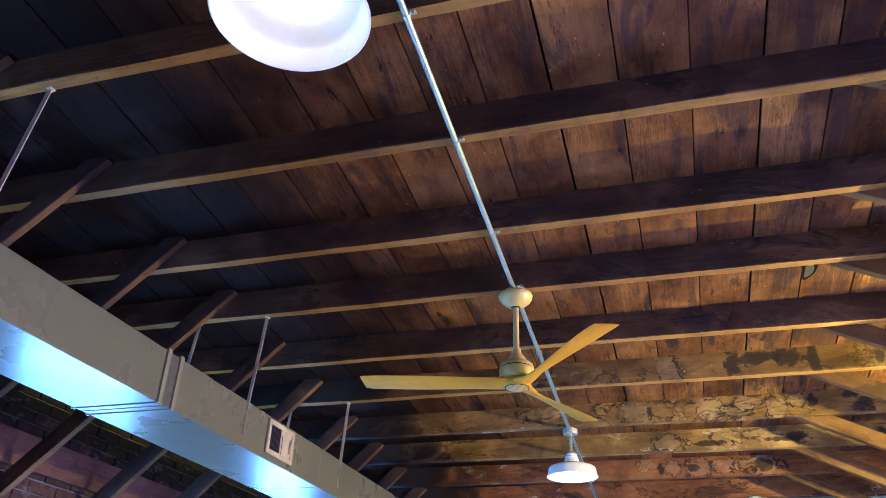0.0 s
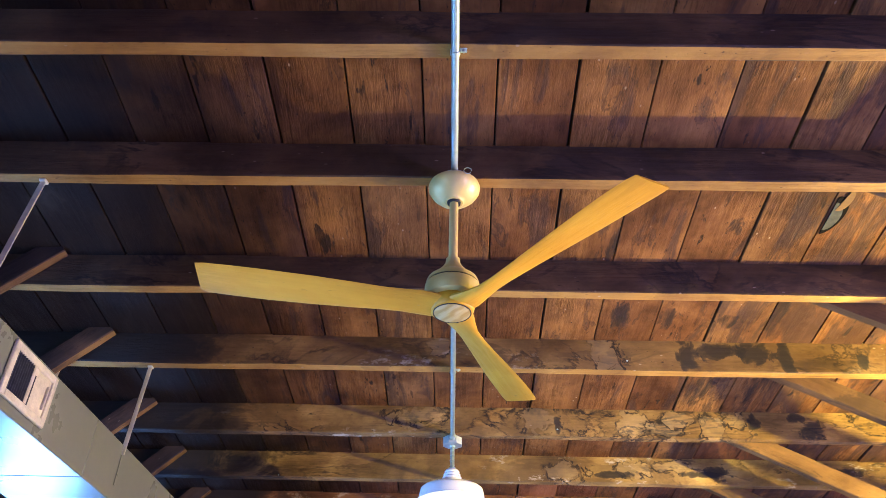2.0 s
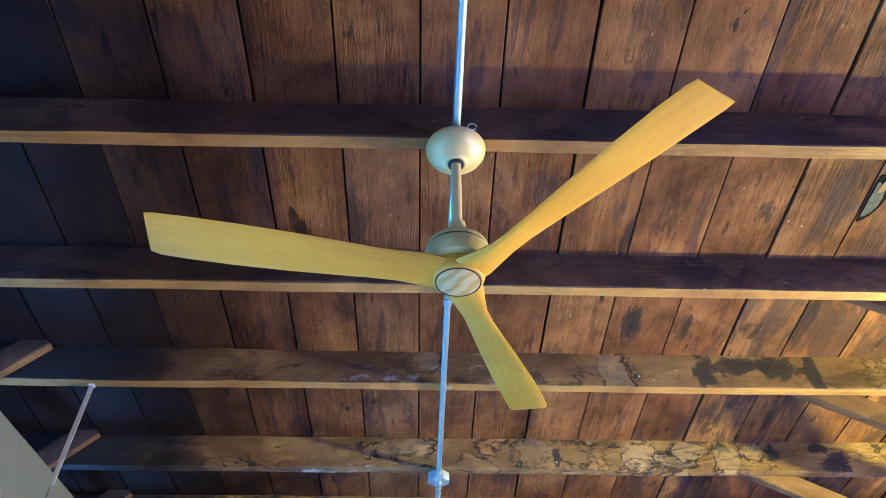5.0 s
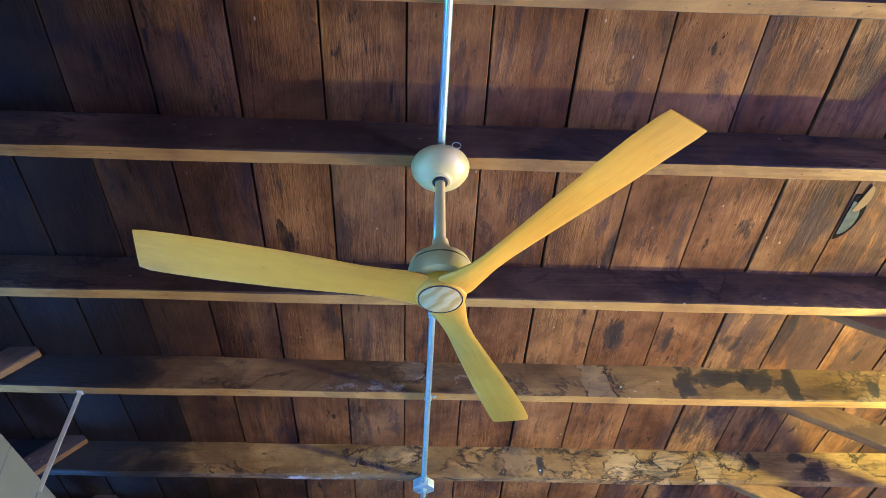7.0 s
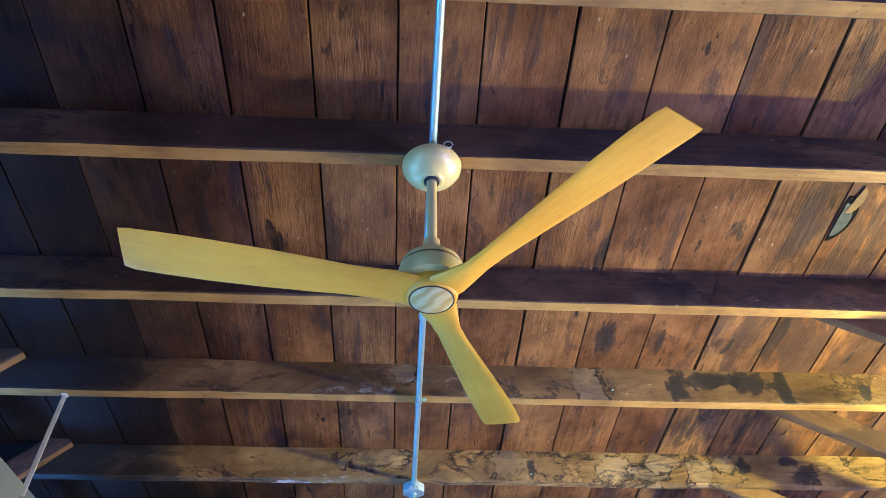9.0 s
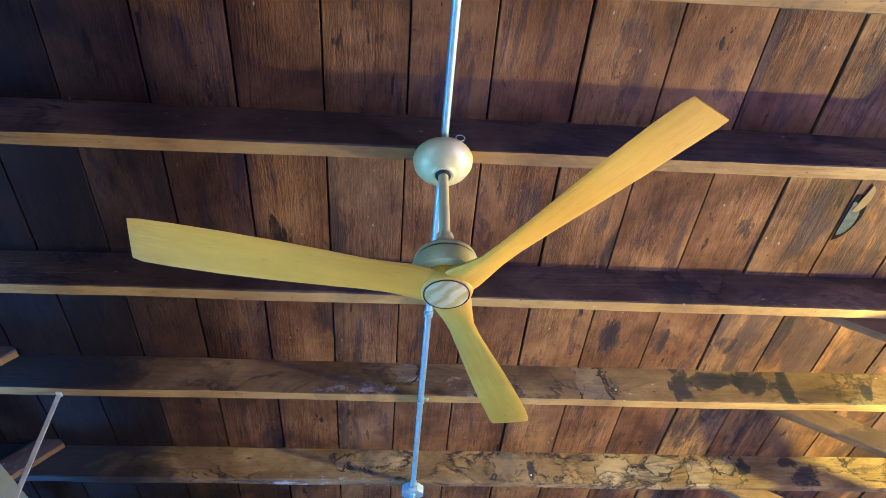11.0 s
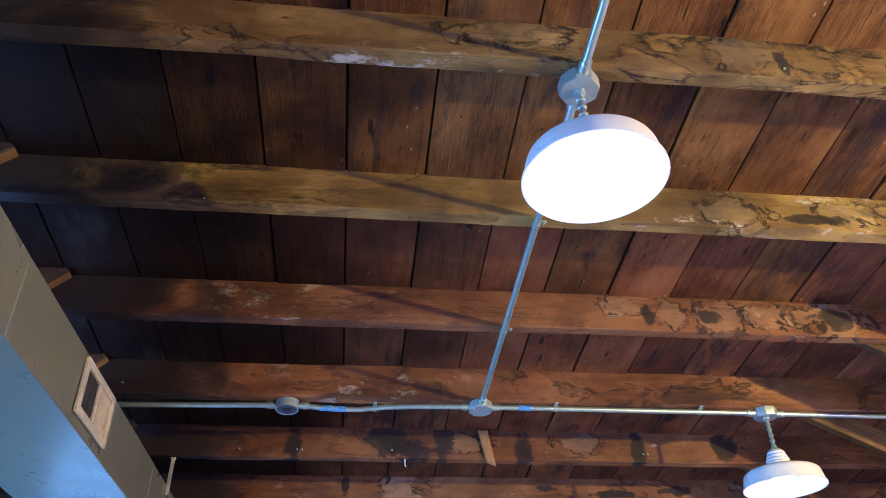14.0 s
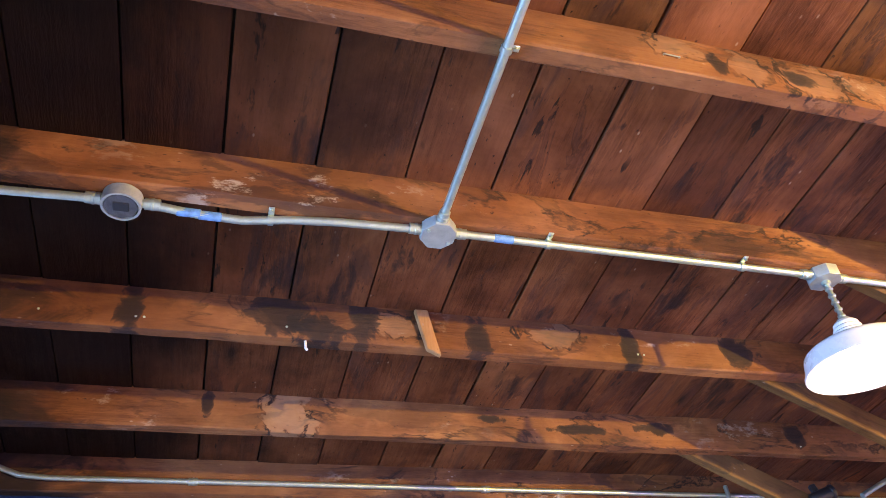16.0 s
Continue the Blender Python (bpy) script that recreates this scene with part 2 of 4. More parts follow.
PLANK = wood("old_board_wood", [(0.068, 0.032, 0.0145), (0.150, 0.075, 0.030), (0.260, 0.142, 0.052)], 1, island=True, stains=0.7, knots=0.9, vary=0.8, rough=0.66, gloss=0.07, soot_shade=True, grit=1.35,
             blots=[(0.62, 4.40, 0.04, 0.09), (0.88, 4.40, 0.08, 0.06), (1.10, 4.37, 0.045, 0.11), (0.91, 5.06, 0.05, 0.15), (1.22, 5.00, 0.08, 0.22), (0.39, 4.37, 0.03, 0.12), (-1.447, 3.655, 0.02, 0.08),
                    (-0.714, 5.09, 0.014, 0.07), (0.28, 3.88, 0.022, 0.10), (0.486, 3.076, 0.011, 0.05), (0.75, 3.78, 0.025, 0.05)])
PLANK_RED = wood("red_board_wood", [(0.086, 0.032, 0.016), (0.156, 0.060, 0.027), (0.225, 0.093, 0.043)], 1, island=True, stains=0.5, knots=0.9, vary=0.55, rough=0.62, gloss=0.07, soot_shade=True, grit=1.15,
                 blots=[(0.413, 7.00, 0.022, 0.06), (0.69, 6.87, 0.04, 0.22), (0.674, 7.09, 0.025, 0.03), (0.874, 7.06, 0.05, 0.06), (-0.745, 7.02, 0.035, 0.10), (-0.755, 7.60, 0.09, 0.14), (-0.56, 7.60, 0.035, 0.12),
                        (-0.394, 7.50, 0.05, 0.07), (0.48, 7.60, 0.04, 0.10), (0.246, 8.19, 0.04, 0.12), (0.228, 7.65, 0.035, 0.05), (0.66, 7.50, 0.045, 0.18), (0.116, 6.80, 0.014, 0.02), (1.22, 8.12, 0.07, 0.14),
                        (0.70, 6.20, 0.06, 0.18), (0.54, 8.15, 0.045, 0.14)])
# old brown wood, toned darker for front faces that lie in shade
JOIST_OLD = wood("shaded_brown_joist_wood", [(0.036, 0.022, 0.01275), (0.078, 0.046, 0.02325), (0.145, 0.088, 0.04125)], 0, stains=0.5, rings=0.85, knots=0.4)
TAN = [(0.085, 0.052, 0.0182), (0.185, 0.116, 0.0371), (0.34, 0.235, 0.0805)]
RED = [(0.100, 0.040, 0.018), (0.178, 0.076, 0.031), (0.27, 0.135, 0.056)]


def spots(*rows):
    """Places on a joist from roof x and height over its underside to the joist's own coordinates."""
    return [(x - WALL_W, z, w, h) for x, z, w, h in rows]


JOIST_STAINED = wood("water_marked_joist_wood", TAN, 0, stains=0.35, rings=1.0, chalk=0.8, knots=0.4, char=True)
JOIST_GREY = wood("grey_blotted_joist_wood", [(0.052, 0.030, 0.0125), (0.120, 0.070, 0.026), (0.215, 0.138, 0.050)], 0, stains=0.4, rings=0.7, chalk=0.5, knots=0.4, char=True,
                  blots=spots((0.735, 0.08, 0.045, 0.12), (0.90, 0.11, 0.10, 0.05), (1.06, 0.10, 0.09, 0.06), (1.19, 0.07, 0.035, 0.13), (1.54, 0.07, 0.03, 0.04), (1.80, 0.05, 0.11, 0.03)),
                  pales=spots((0.36, 0.06, 0.07, 0.11), (-0.42, 0.10, 0.05, 0.05)))
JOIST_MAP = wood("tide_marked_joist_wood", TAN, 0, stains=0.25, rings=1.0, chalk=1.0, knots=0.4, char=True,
                 blots=spots((1.25, 0.09, 0.035, 0.06), (1.56, 0.06, 0.07, 0.05), (1.50, 0.13, 0.05, 0.03), (0.20, 0.06, 0.02, 0.06)),
                 pales=spots((0.10, 0.09, 0.12, 0.07), (0.62, 0.08, 0.09, 0.08), (0.78, 0.05, 0.10, 0.05), (0.86, 0.11, 0.11, 0.05), (1.02, 0.06, 0.09, 0.07), (1.15, 0.11, 0.08, 0.05), (-0.55, 0.10, 0.16, 0.05)))
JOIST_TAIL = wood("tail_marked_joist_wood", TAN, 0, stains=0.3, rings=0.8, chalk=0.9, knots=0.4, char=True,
                  blots=spots((1.21, 0.07, 0.07, 0.05), (1.12, 0.06, 0.12, 0.02), (0.60, 0.05, 0.10, 0.02), (1.9, 0.08, 0.2, 0.03)),
                  pales=spots((0.30, 0.06, 0.14, 0.06), (0.72, 0.09, 0.09, 0.06), (0.95, 0.11, 0.10, 0.04)))
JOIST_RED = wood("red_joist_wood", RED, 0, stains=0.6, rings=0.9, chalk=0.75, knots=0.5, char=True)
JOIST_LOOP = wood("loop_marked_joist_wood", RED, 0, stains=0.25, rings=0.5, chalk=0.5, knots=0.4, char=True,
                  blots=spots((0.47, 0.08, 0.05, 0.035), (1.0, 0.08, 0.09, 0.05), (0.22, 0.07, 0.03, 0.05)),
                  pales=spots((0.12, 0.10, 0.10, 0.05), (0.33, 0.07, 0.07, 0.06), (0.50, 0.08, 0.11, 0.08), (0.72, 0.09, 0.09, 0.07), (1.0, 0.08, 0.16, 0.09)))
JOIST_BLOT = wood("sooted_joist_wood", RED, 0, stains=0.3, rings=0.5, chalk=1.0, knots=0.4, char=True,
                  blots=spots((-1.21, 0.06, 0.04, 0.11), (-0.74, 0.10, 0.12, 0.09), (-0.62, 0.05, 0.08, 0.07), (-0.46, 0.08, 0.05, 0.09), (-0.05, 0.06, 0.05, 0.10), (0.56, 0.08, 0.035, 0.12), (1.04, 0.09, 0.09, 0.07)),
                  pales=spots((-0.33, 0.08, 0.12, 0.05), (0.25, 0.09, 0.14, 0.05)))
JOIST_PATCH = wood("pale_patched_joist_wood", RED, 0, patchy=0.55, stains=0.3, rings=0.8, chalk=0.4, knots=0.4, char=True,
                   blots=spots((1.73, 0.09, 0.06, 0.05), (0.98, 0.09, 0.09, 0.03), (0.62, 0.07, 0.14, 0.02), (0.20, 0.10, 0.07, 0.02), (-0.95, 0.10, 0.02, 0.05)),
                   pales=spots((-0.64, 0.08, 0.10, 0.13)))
# paler than the fronts: light on the undersides is put into the colour
JOIST_UNDER_LIT = wood("lit_joist_underside", [(0.20, 0.108, 0.0285), (0.31, 0.178, 0.0405), (0.41, 0.25, 0.06375)], 0, stains=0.25, rings=0.15, knots=0.3, rough=0.7)
# darker brace tone that holds the shade on the west braces' faces
BRACE_SHADED = wood("shaded_brace_wood", [(0.026, 0.018, 0.015), (0.055, 0.034, 0.024), (0.11, 0.062, 0.038)], 0, stains=0.4, rings=0.2, knots=0.5)
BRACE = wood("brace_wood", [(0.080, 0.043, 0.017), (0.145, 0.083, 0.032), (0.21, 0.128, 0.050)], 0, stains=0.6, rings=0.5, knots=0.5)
BLADE = wood("pale_carved_wood", [(0.48, 0.238, 0.010), (0.56, 0.292, 0.015), (0.63, 0.35, 0.025)], 0, stains=0, knots=0, rough=0.44, vary=0.1, gloss=0.3, grit=0.35)
FRESH = wood("fresh_wood", [(0.34, 0.17, 0.07), (0.45, 0.24, 0.10), (0.52, 0.30, 0.14)], 2, stains=0.2, knots=0, vary=0.1, grit=0.6)
NICKEL = plain("champagne_metal", (0.62, 0.49, 0.17), 0.42, 0.2, 0.05)
GALV = plain("galvanised_steel", (0.50, 0.62, 0.55), 0.34, 0.8, 0.12, 30)
CASTBOX = plain("cast_grey_metal", (0.38, 0.44, 0.42), 0.45, 0.5, 0.12, 30)
DUCT = plain("grey_duct_enamel", (0.160, 0.165, 0.115), 0.29, 0.15, 0.08, 3)
RIB = plain("tan_duct_enamel", (0.24, 0.23, 0.15), 0.45, 0.1, 0.15, 20)
PATCH = plain("tarnished_tin", (0.036, 0.038, 0.034), 0.8, 0.1, 0.3, 30)
CREAM = plain("cream_enamel", (0.50, 0.44, 0.30), 0.4, 0, 0.24, 16)
BLUE_MARK = plain("blue_marker_paint", (0.10, 0.28, 0.55), 0.5, 0, 0.3, 60)
LEDGER = wood("ledger_board_wood", [(0.10, 0.052, 0.040), (0.17, 0.090, 0.068), (0.22, 0.125, 0.095)], 0, stains=0.4, knots=0.3, vary=0.2)
STRAP = plain("dull_strap_metal", (0.58, 0.54, 0.40), 0.5, 0.4, 0.15, 20)
DARK = plain("black_plastic", (0.015, 0.015, 0.017), 0.4, 0, 0.2, 20)
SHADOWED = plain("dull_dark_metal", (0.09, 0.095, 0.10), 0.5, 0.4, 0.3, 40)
PIT = plain("pit_shade_black", (0.006, 0.005, 0.005), 1.0, 0, 0.2, 10, 0, 0.05)
# near-black that stands in for shade inside openings and gaps
GAP_SHADE = plain("gap_shade_black", (0.02, 0.018, 0.016), 0.8, 0, 0.2, 20)
ENAMEL = plain("white_enamel", (0.80, 0.80, 0.78), 0.30, 0, 0.04, 10)
MORTAR = plain("sooty_mortar", (0.17, 0.165, 0.16), 0.9, 0, 0.3, 25, 0.6)
PLASTER = plain("old_plaster", (0.45, 0.40, 0.34), 0.85, 0, 0.15, 4, 0.3)
BLUE_WALL = plain("blue_far_wall", (0.010, 0.045, 0.12), 0.6, 0, 0.1, 5, 0.1)
FLOOR = plain("grey_concrete", (0.37, 0.37, 0.365), 0.7, 0, 0.15, 2.0, 0.2)
TAR = plain("black_roof_paper", (0.012, 0.011, 0.010), 0.9, 0, 0.2, 10)


def brick_material():
    n = Nodes("smoked_brick")
    r = n.put("ObjectInfo").outputs["Random"]
    isl = n.put("NewGeometry").outputs["Random Per Island"]
    v = n.math("FRACT", n.math("ADD", r, isl))
    base = n.ramp(v, [(0, (0.075, 0.046, 0.040)), (0.45, (0.13, 0.070, 0.056)), (0.8, (0.19, 0.095, 0.072)), (1, (0.16, 0.13, 0.115))])
    place = n.put("NewGeometry").outputs["Position"]
    g = n.noise(n.coords(), 40, 5, 0.65)
    high = n.put("SeparateXYZ")
    n.wire(place, high.inputs[0])
    soot = n.math("MULTIPLY_ADD", high.outputs[2], 0.35, n.math("MULTIPLY", n.noise(n.coords((1, 1, 1), place), 3.0, 6, 0.65), 0.9))
    base = n.mix(n.ramp(g, [(0.4, 0.5), (0.6, 0.0)]), base, (0.035, 0.028, 0.026))
    base = n.mix(n.ramp(n.math("MULTIPLY", soot, 0.6), [(0.74, 0.0), (0.84, 0.9)]), base, (0.022, 0.020, 0.021))
    smear = n.noise(n.coords((1, 1, 2.5), place), 5.0, 6, 0.7, 0.5)
    base = n.mix(n.ramp(smear, [(0.57, 0.0), (0.66, 0.75)]), base, (0.17, 0.16, 0.155))
    n.bump(g, 0.7, 0.006)
    return n.finish(base, 0.9, 0, 0.3)


BRICK = brick_material()


def cap_material():
    """Pale wood with broad wavy figure."""
    n = Nodes("pale_figured_wood")
    w = n.put("TexWave", wave_type="BANDS", bands_direction="X")
    n.wire(n.coords(), w.inputs["Vector"])
    for k, v in (("Scale", 9.0), ("Distortion", 3.5), ("Detail", 3.0), ("Detail Scale", 2.0)):
        w.inputs[k].default_value = v
    fine = n.noise(n.coords((160, 8, 8)), 1.0, 4, 0.6)
    base = n.ramp(w.outputs["Fac"], [(0.15, (0.43, 0.29, 0.075)), (0.55, (0.50, 0.38, 0.13)), (0.9, (0.54, 0.43, 0.18))])
    base = n.mix(n.ramp(fine, [(0.35, 0.35), (0.55, 0.0)]), base, (0.6, 0.5, 0.35), "MULTIPLY")
    return n.finish(base, 0.4, 0, 0.4)


CAP = cap_material()


def glow(name, colour, strength):
    n = Nodes(name)
    n.b.inputs["Emission Color"].default_value = (*colour, 1)
    n.b.inputs["Emission Strength"].default_value = strength
    return n.finish(colour, 0.4)


BULB = glow("lit_bulb_glass", (1.0, 0.95, 0.88), 16.0)
BULB_SOFT = glow("soft_bulb_glass", (1.0, 0.86, 0.72), 11.0)


def glass_material():
    n = Nodes("window_glass")
    n.b.inputs["Transmission Weight"].default_value = 1.0
    n.b.inputs["IOR"].default_value = 1.45
    return n.finish((0.95, 0.97, 0.98), 0.02)


GLASS = glass_material()

# ---- mesh helpers ----


def box(bm, lo, hi, bevel=0.0, m=None):
    """A box between two corners, added to bm; bevel rounds its edges."""
    lo, hi = Vector(lo), Vector(hi)
    made = bmesh.ops.create_cube(bm, size=1.0, matrix=Matrix.Translation((lo + hi) / 2) @ Matrix.Diagonal((*(hi - lo), 1)))
    verts = made["verts"]
    if bevel:
        edges = list({e for v in verts for e in v.link_edges})
        out = bmesh.ops.bevel(bm, geom=edges, offset=bevel, segments=1, affect="EDGES", profile=0.5)
        verts = list({v for f in out["faces"] for v in f.verts} | {v for v in verts if v.is_valid})
    if m is not None:
        bmesh.ops.transform(bm, matrix=m, verts=verts)
    return verts


def lathe(bm, profile, steps=40, m=None):
    """Turns a profile of (radius, z) about the z axis."""
    rings = []
    for r, z in profile:
        if r < 1e-6:
            rings.append([bm.verts.new((0, 0, z))])
        else:
            rings.append([bm.verts.new((r * math.cos(2 * math.pi * i / steps), r * math.sin(2 * math.pi * i / steps), z)) for i in range(steps)])
    for a, b in zip(rings, rings[1:]):
        for i in range(steps):
            j = (i + 1) % steps
            q = [a[i % len(a)], a[j % len(a)], b[j % len(b)], b[i % len(b)]]
            q = list(dict.fromkeys(q))
            if len(q) > 2:
                bm.faces.new(q)
    verts = [v for ring in rings for v in ring]
    if m is not None:
        bmesh.ops.transform(bm, matrix=m, verts=verts)
    return verts


def tube(bm, points, radius, steps=14):
    """A pipe along points, mitred at its bends."""
    pts = [Vector(p) for p in points]
    rings = []
    for i, p in enumerate(pts):
        a = (p - pts[i - 1]).normalized() if i else (pts[1] - p).normalized()
        b = (pts[i + 1] - p).normalized() if i + 1 < len(pts) else a
        d = (a + b).normalized()
        side = d.cross(Vector((0, 0, 1)))
        side = side.normalized() if side.length > 1e-3 else Vector((1, 0, 0))
        up = side.cross(d).normalized()
        rings.append([bm.verts.new(p + radius * (math.cos(t) * side + math.sin(t) * up)) for t in (2 * math.pi * k / steps for k in range(steps))])
    for a, b in zip(rings, rings[1:]):
        for k in range(steps):
            bm.faces.new((a[k], a[(k + 1) % steps], b[(k + 1) % steps], b[k]))
    bm.faces.new(rings[0][::-1])
    bm.faces.new(rings[-1])


def to_mesh(name, bm, material, smooth=None):
    bmesh.ops.recalc_face_normals(bm, faces=bm.faces)
    me = bpy.data.meshes.new(name)
    bm.to_mesh(me)
    bm.free()
    me.materials.append(material)
    if smooth is not None:
        for p in me.polygons:
            p.use_smooth = True
        me.set_sharp_from_angle(angle=radians(smooth))
    return me


def part(name, bm, material, parent=None, label="", smooth=None, m=None):
    """One mesh object of bm, under parent where one is given."""
    ob = new(name, to_mesh(name, bm, material, smooth) if isinstance(bm, bmesh.types.BMesh) else bm)
    if parent is not None:
        ob.parent = parent
    if m is not None:
        ob.matrix_basis = m
    return tagged(ob, label=label)


def thing(name, label, category, group="", kind="", m=None):
    """An Empty at a thing's base, for its parts."""
    ob = new(name)
    ob.empty_display_size = 0.1
    if m is not None:
        ob.matrix_basis = m
    return tagged(ob, label, category, group, kind)


rng = random.Random(7)

# ---- the large structure ----
BOARDS_Z, JOIST_Z, JOIST_T = 3.372, 3.213, 0.052      # underside of the boards and of the joists, joist thickness, in roof coordinates
JOISTS = [y + 0.007 for y in (-2.14, -1.52, -0.91, -0.29, 0.33, 0.94, 1.552, 2.178, 2.815, 3.352, 3.99, 4.588, 5.275, 5.875, 6.497, 7.10, 7.712, 8.32, 8.885)]
SMALL_NAILS = [(7.71, -1.19, 3.25), (7.71, -1.165, 3.25), (7.71, -0.72, 3.255), (7.71, 0.585, 3.255), (7.71, 0.61, 3.255), (7.71, -1.47, 3.25), (8.33, 1.74, 3.25), (5.88, -1.397, 3.222), (5.28, 0.2, 3.25), (4.6, 0.45, 3.26), (7.1, -1.9, 3.26)]
SEAMS = [-2.0, -1.74, -1.49, -1.233, -0.976, -0.718, -0.464, -0.212, 0.045, 0.303, 0.566, 0.820, 1.07, 1.325]


def ceiling():
    bm = bmesh.new()
    xs = list(SEAMS)
    while xs[0] > WALL_W:
        xs.insert(0, xs[0] - rng.uniform(0.235, 0.262))
    while xs[-1] < WALL_E:
        xs.append(xs[-1] + rng.uniform(0.232, 0.262))
    for a, b in zip(xs, xs[1:]):
        gap = rng.choice((0.003, 0.004, 0.005, 0.007, 0.009))
        cuts = [-2.5, rng.choice(JOISTS[4:10]), rng.choice(JOISTS[12:15]), 9.3]
        for lo, hi in zip(cuts, cuts[1:]):
            dz = rng.uniform(-0.002, 0.003)
            lo2, hi2 = lo + (0.026 if lo > -2.5 else 0), hi + (0.024 if hi < 9.3 else 0)
            vs = box(bm, (a + gap, lo2, BOARDS_Z + dz), (b - 0.001, hi2, BOARDS_Z + 0.024), 0.002)
            slope = rng.uniform(-0.012, 0.012)
            for f in {f for v in vs for f in v.link_faces}:
                f.material_index = 1 if lo > 4.4 else 0
            for v in vs:
                v.co.z += slope * (v.co.x - (a + b) / 2)
                v.co.x += 0.011 * min(1, max(0, (v.co.x + 0.6) / 0.4)) * (v.co.y - 4.5)
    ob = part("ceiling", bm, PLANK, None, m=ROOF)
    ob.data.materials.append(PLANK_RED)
    tagged(ob, "old brown board ceiling on exposed timber joists", "ceiling", kind="structure")
    deck = bmesh.new()
    box(deck, (WALL_W - 0.3, -2.7, BOARDS_Z + 0.028), (WALL_E + 0.3, 9.5, BOARDS_Z + 0.10))
    tagged(part("roof", deck, TAR, None, m=ROOF), "black roof layer over the board ceiling", "roof", kind="structure")


ceiling()


def wall(name, lo, hi, material, label):
    bm = bmesh.new()
    box(bm, lo, hi)
    return tagged(part(name, bm, material), label, "wall", kind="structure")


bm = bmesh.new()
box(bm, (WALL_W - 0.3, WALL_S - 0.3, -0.2), (WALL_E + 0.3, WALL_N + 0.3, 0))
tagged(part("floor", bm, FLOOR), "plain grey concrete floor", "floor", kind="structure")


def pierced(bm, x0, x1, middles):
    """A long wall along y between x0 and x1, with window openings."""
    ys = [WALL_S - 0.3]
    for wy in middles:
        ys += [wy - WIN_HALF, wy + WIN_HALF]
    ys.append(WALL_N + 0.3)
    for i in range(0, len(ys), 2):
        box(bm, (x0, ys[i], 0), (x1, ys[i + 1], 3.9))
    for wy in middles:
        box(bm, (x0, wy - WIN_HALF, 0), (x1, wy + WIN_HALF, WIN_LOW))
        box(bm, (x0, wy - WIN_HALF, WIN_HIGH), (x1, wy + WIN_HALF, 3.9))


bm = bmesh.new()
pierced(bm, WALL_E, WALL_E + 0.3, FILL_WINDOWS_E)
tagged(part("wall_east", bm, PLASTER), "old plain plaster wall with added fill-light openings", "wall", kind="structure")
wall("wall_south", (WALL_W, WALL_S - 0.3, 0), (WALL_E, WALL_S, 4.1), PLASTER, "old plain plaster wall")
bm = bmesh.new()
for lo, hi in (((WALL_W, 0), (-2.3 - WIN_HALF, 2.9)), ((-2.3 + WIN_HALF, 0), (WALL_E, 2.9)), ((-2.3 - WIN_HALF, 0), (-2.3 + WIN_HALF, WIN_LOW)), ((-2.3 - WIN_HALF, WIN_HIGH), (-2.3 + WIN_HALF, 2.9))):
    box(bm, (lo[0], WALL_N, lo[1]), (hi[0], WALL_N + 0.3, hi[1]))
tagged(part("wall_north", bm, BLUE_WALL), "blue wall with a window, under the last joist", "wall", kind="structure")


def brick_mesh(name):
    b = bmesh.new()
    box(b, (0, 0, 0), (0.022, 0.205, 0.062), 0.003)
    return to_mesh(name, b, BRICK)


def west_wall():
    """Brick wall with three window openings; its face lies at WALL_W."""
    bm = bmesh.new()
    pierced(bm, WALL_W - 0.3, WALL_W - 0.012, WINDOWS_W)
    ob = tagged(part("wall_west", bm, MORTAR), "sooty old brick wall with windows, behind the duct", "wall", kind="structure")
    shared = brick_mesh("brick")
    rest = bmesh.new()
    count = 0
    for row in range(54):
        z = 0.005 + row * 0.072
        y = WALL_S - (0.108 if row % 2 else 0.0)
        while y < WALL_N - 0.2:
            y += 0.216
            if WIN_LOW - 0.06 < z < WIN_HIGH and any(wy - WIN_HALF - 0.2 < y < wy + WIN_HALF for wy in WINDOWS_W):
                continue
            near = 3.2 < y < 6.3 and 2.2 < z < 3.0
            m = Matrix.Translation((WALL_W - 0.017 + rng.uniform(-0.004, 0.005), y, z)) @ pose(0, 0, 0, rng.uniform(-0.7, 0.7), 0, rng.uniform(-0.7, 0.7))
            if near and count < 300:
                count += 1
                part("brick", shared, BRICK, ob, m=m)
            else:
                box(rest, (0, 0, 0), (0.022, 0.205, 0.062), 0, m)
    r = part("brickwork", rest, BRICK, ob)
    tagged(r, kind="stuff")


def window(index, x, wy, turn=0):
    w = thing("window_%d" % index, "unseen window in the long wall with an area lamp in it", "window", kind="structure", m=pose(x, wy, WIN_LOW, 0, 0, turn))
    h, t = WIN_HIGH - WIN_LOW, 0.05
    bm = bmesh.new()
    for lo, hi in (((-0.03, -WIN_HALF, 0), (0.03, -WIN_HALF + t, h)), ((-0.03, WIN_HALF - t, 0), (0.03, WIN_HALF, h)),
                   ((-0.03, -WIN_HALF + t, 0), (0.03, WIN_HALF - t, t)), ((-0.03, -WIN_HALF + t, h - t), (0.03, WIN_HALF - t, h)),
                   ((-0.02, -0.015, t), (0.02, 0.015, h - t))):
        box(bm, lo, hi)
    part("window_frame", bm, ENAMEL, w)
    for s in (-1, 1):
        bm = bmesh.new()
        a, b = sorted((s * 0.015, s * (WIN_HALF - t)))
        box(bm, (-0.004, a, t), (0.004, b, h - t))
        part("pane", bm, GLASS, w).visible_shadow = False


for i, wy in enumerate(WINDOWS_W):
    window(i + 1, WALL_W - 0.2, wy)
for i, wy in enumerate(FILL_WINDOWS_E):
    window(i + 4, WALL_E + 0.2, wy)
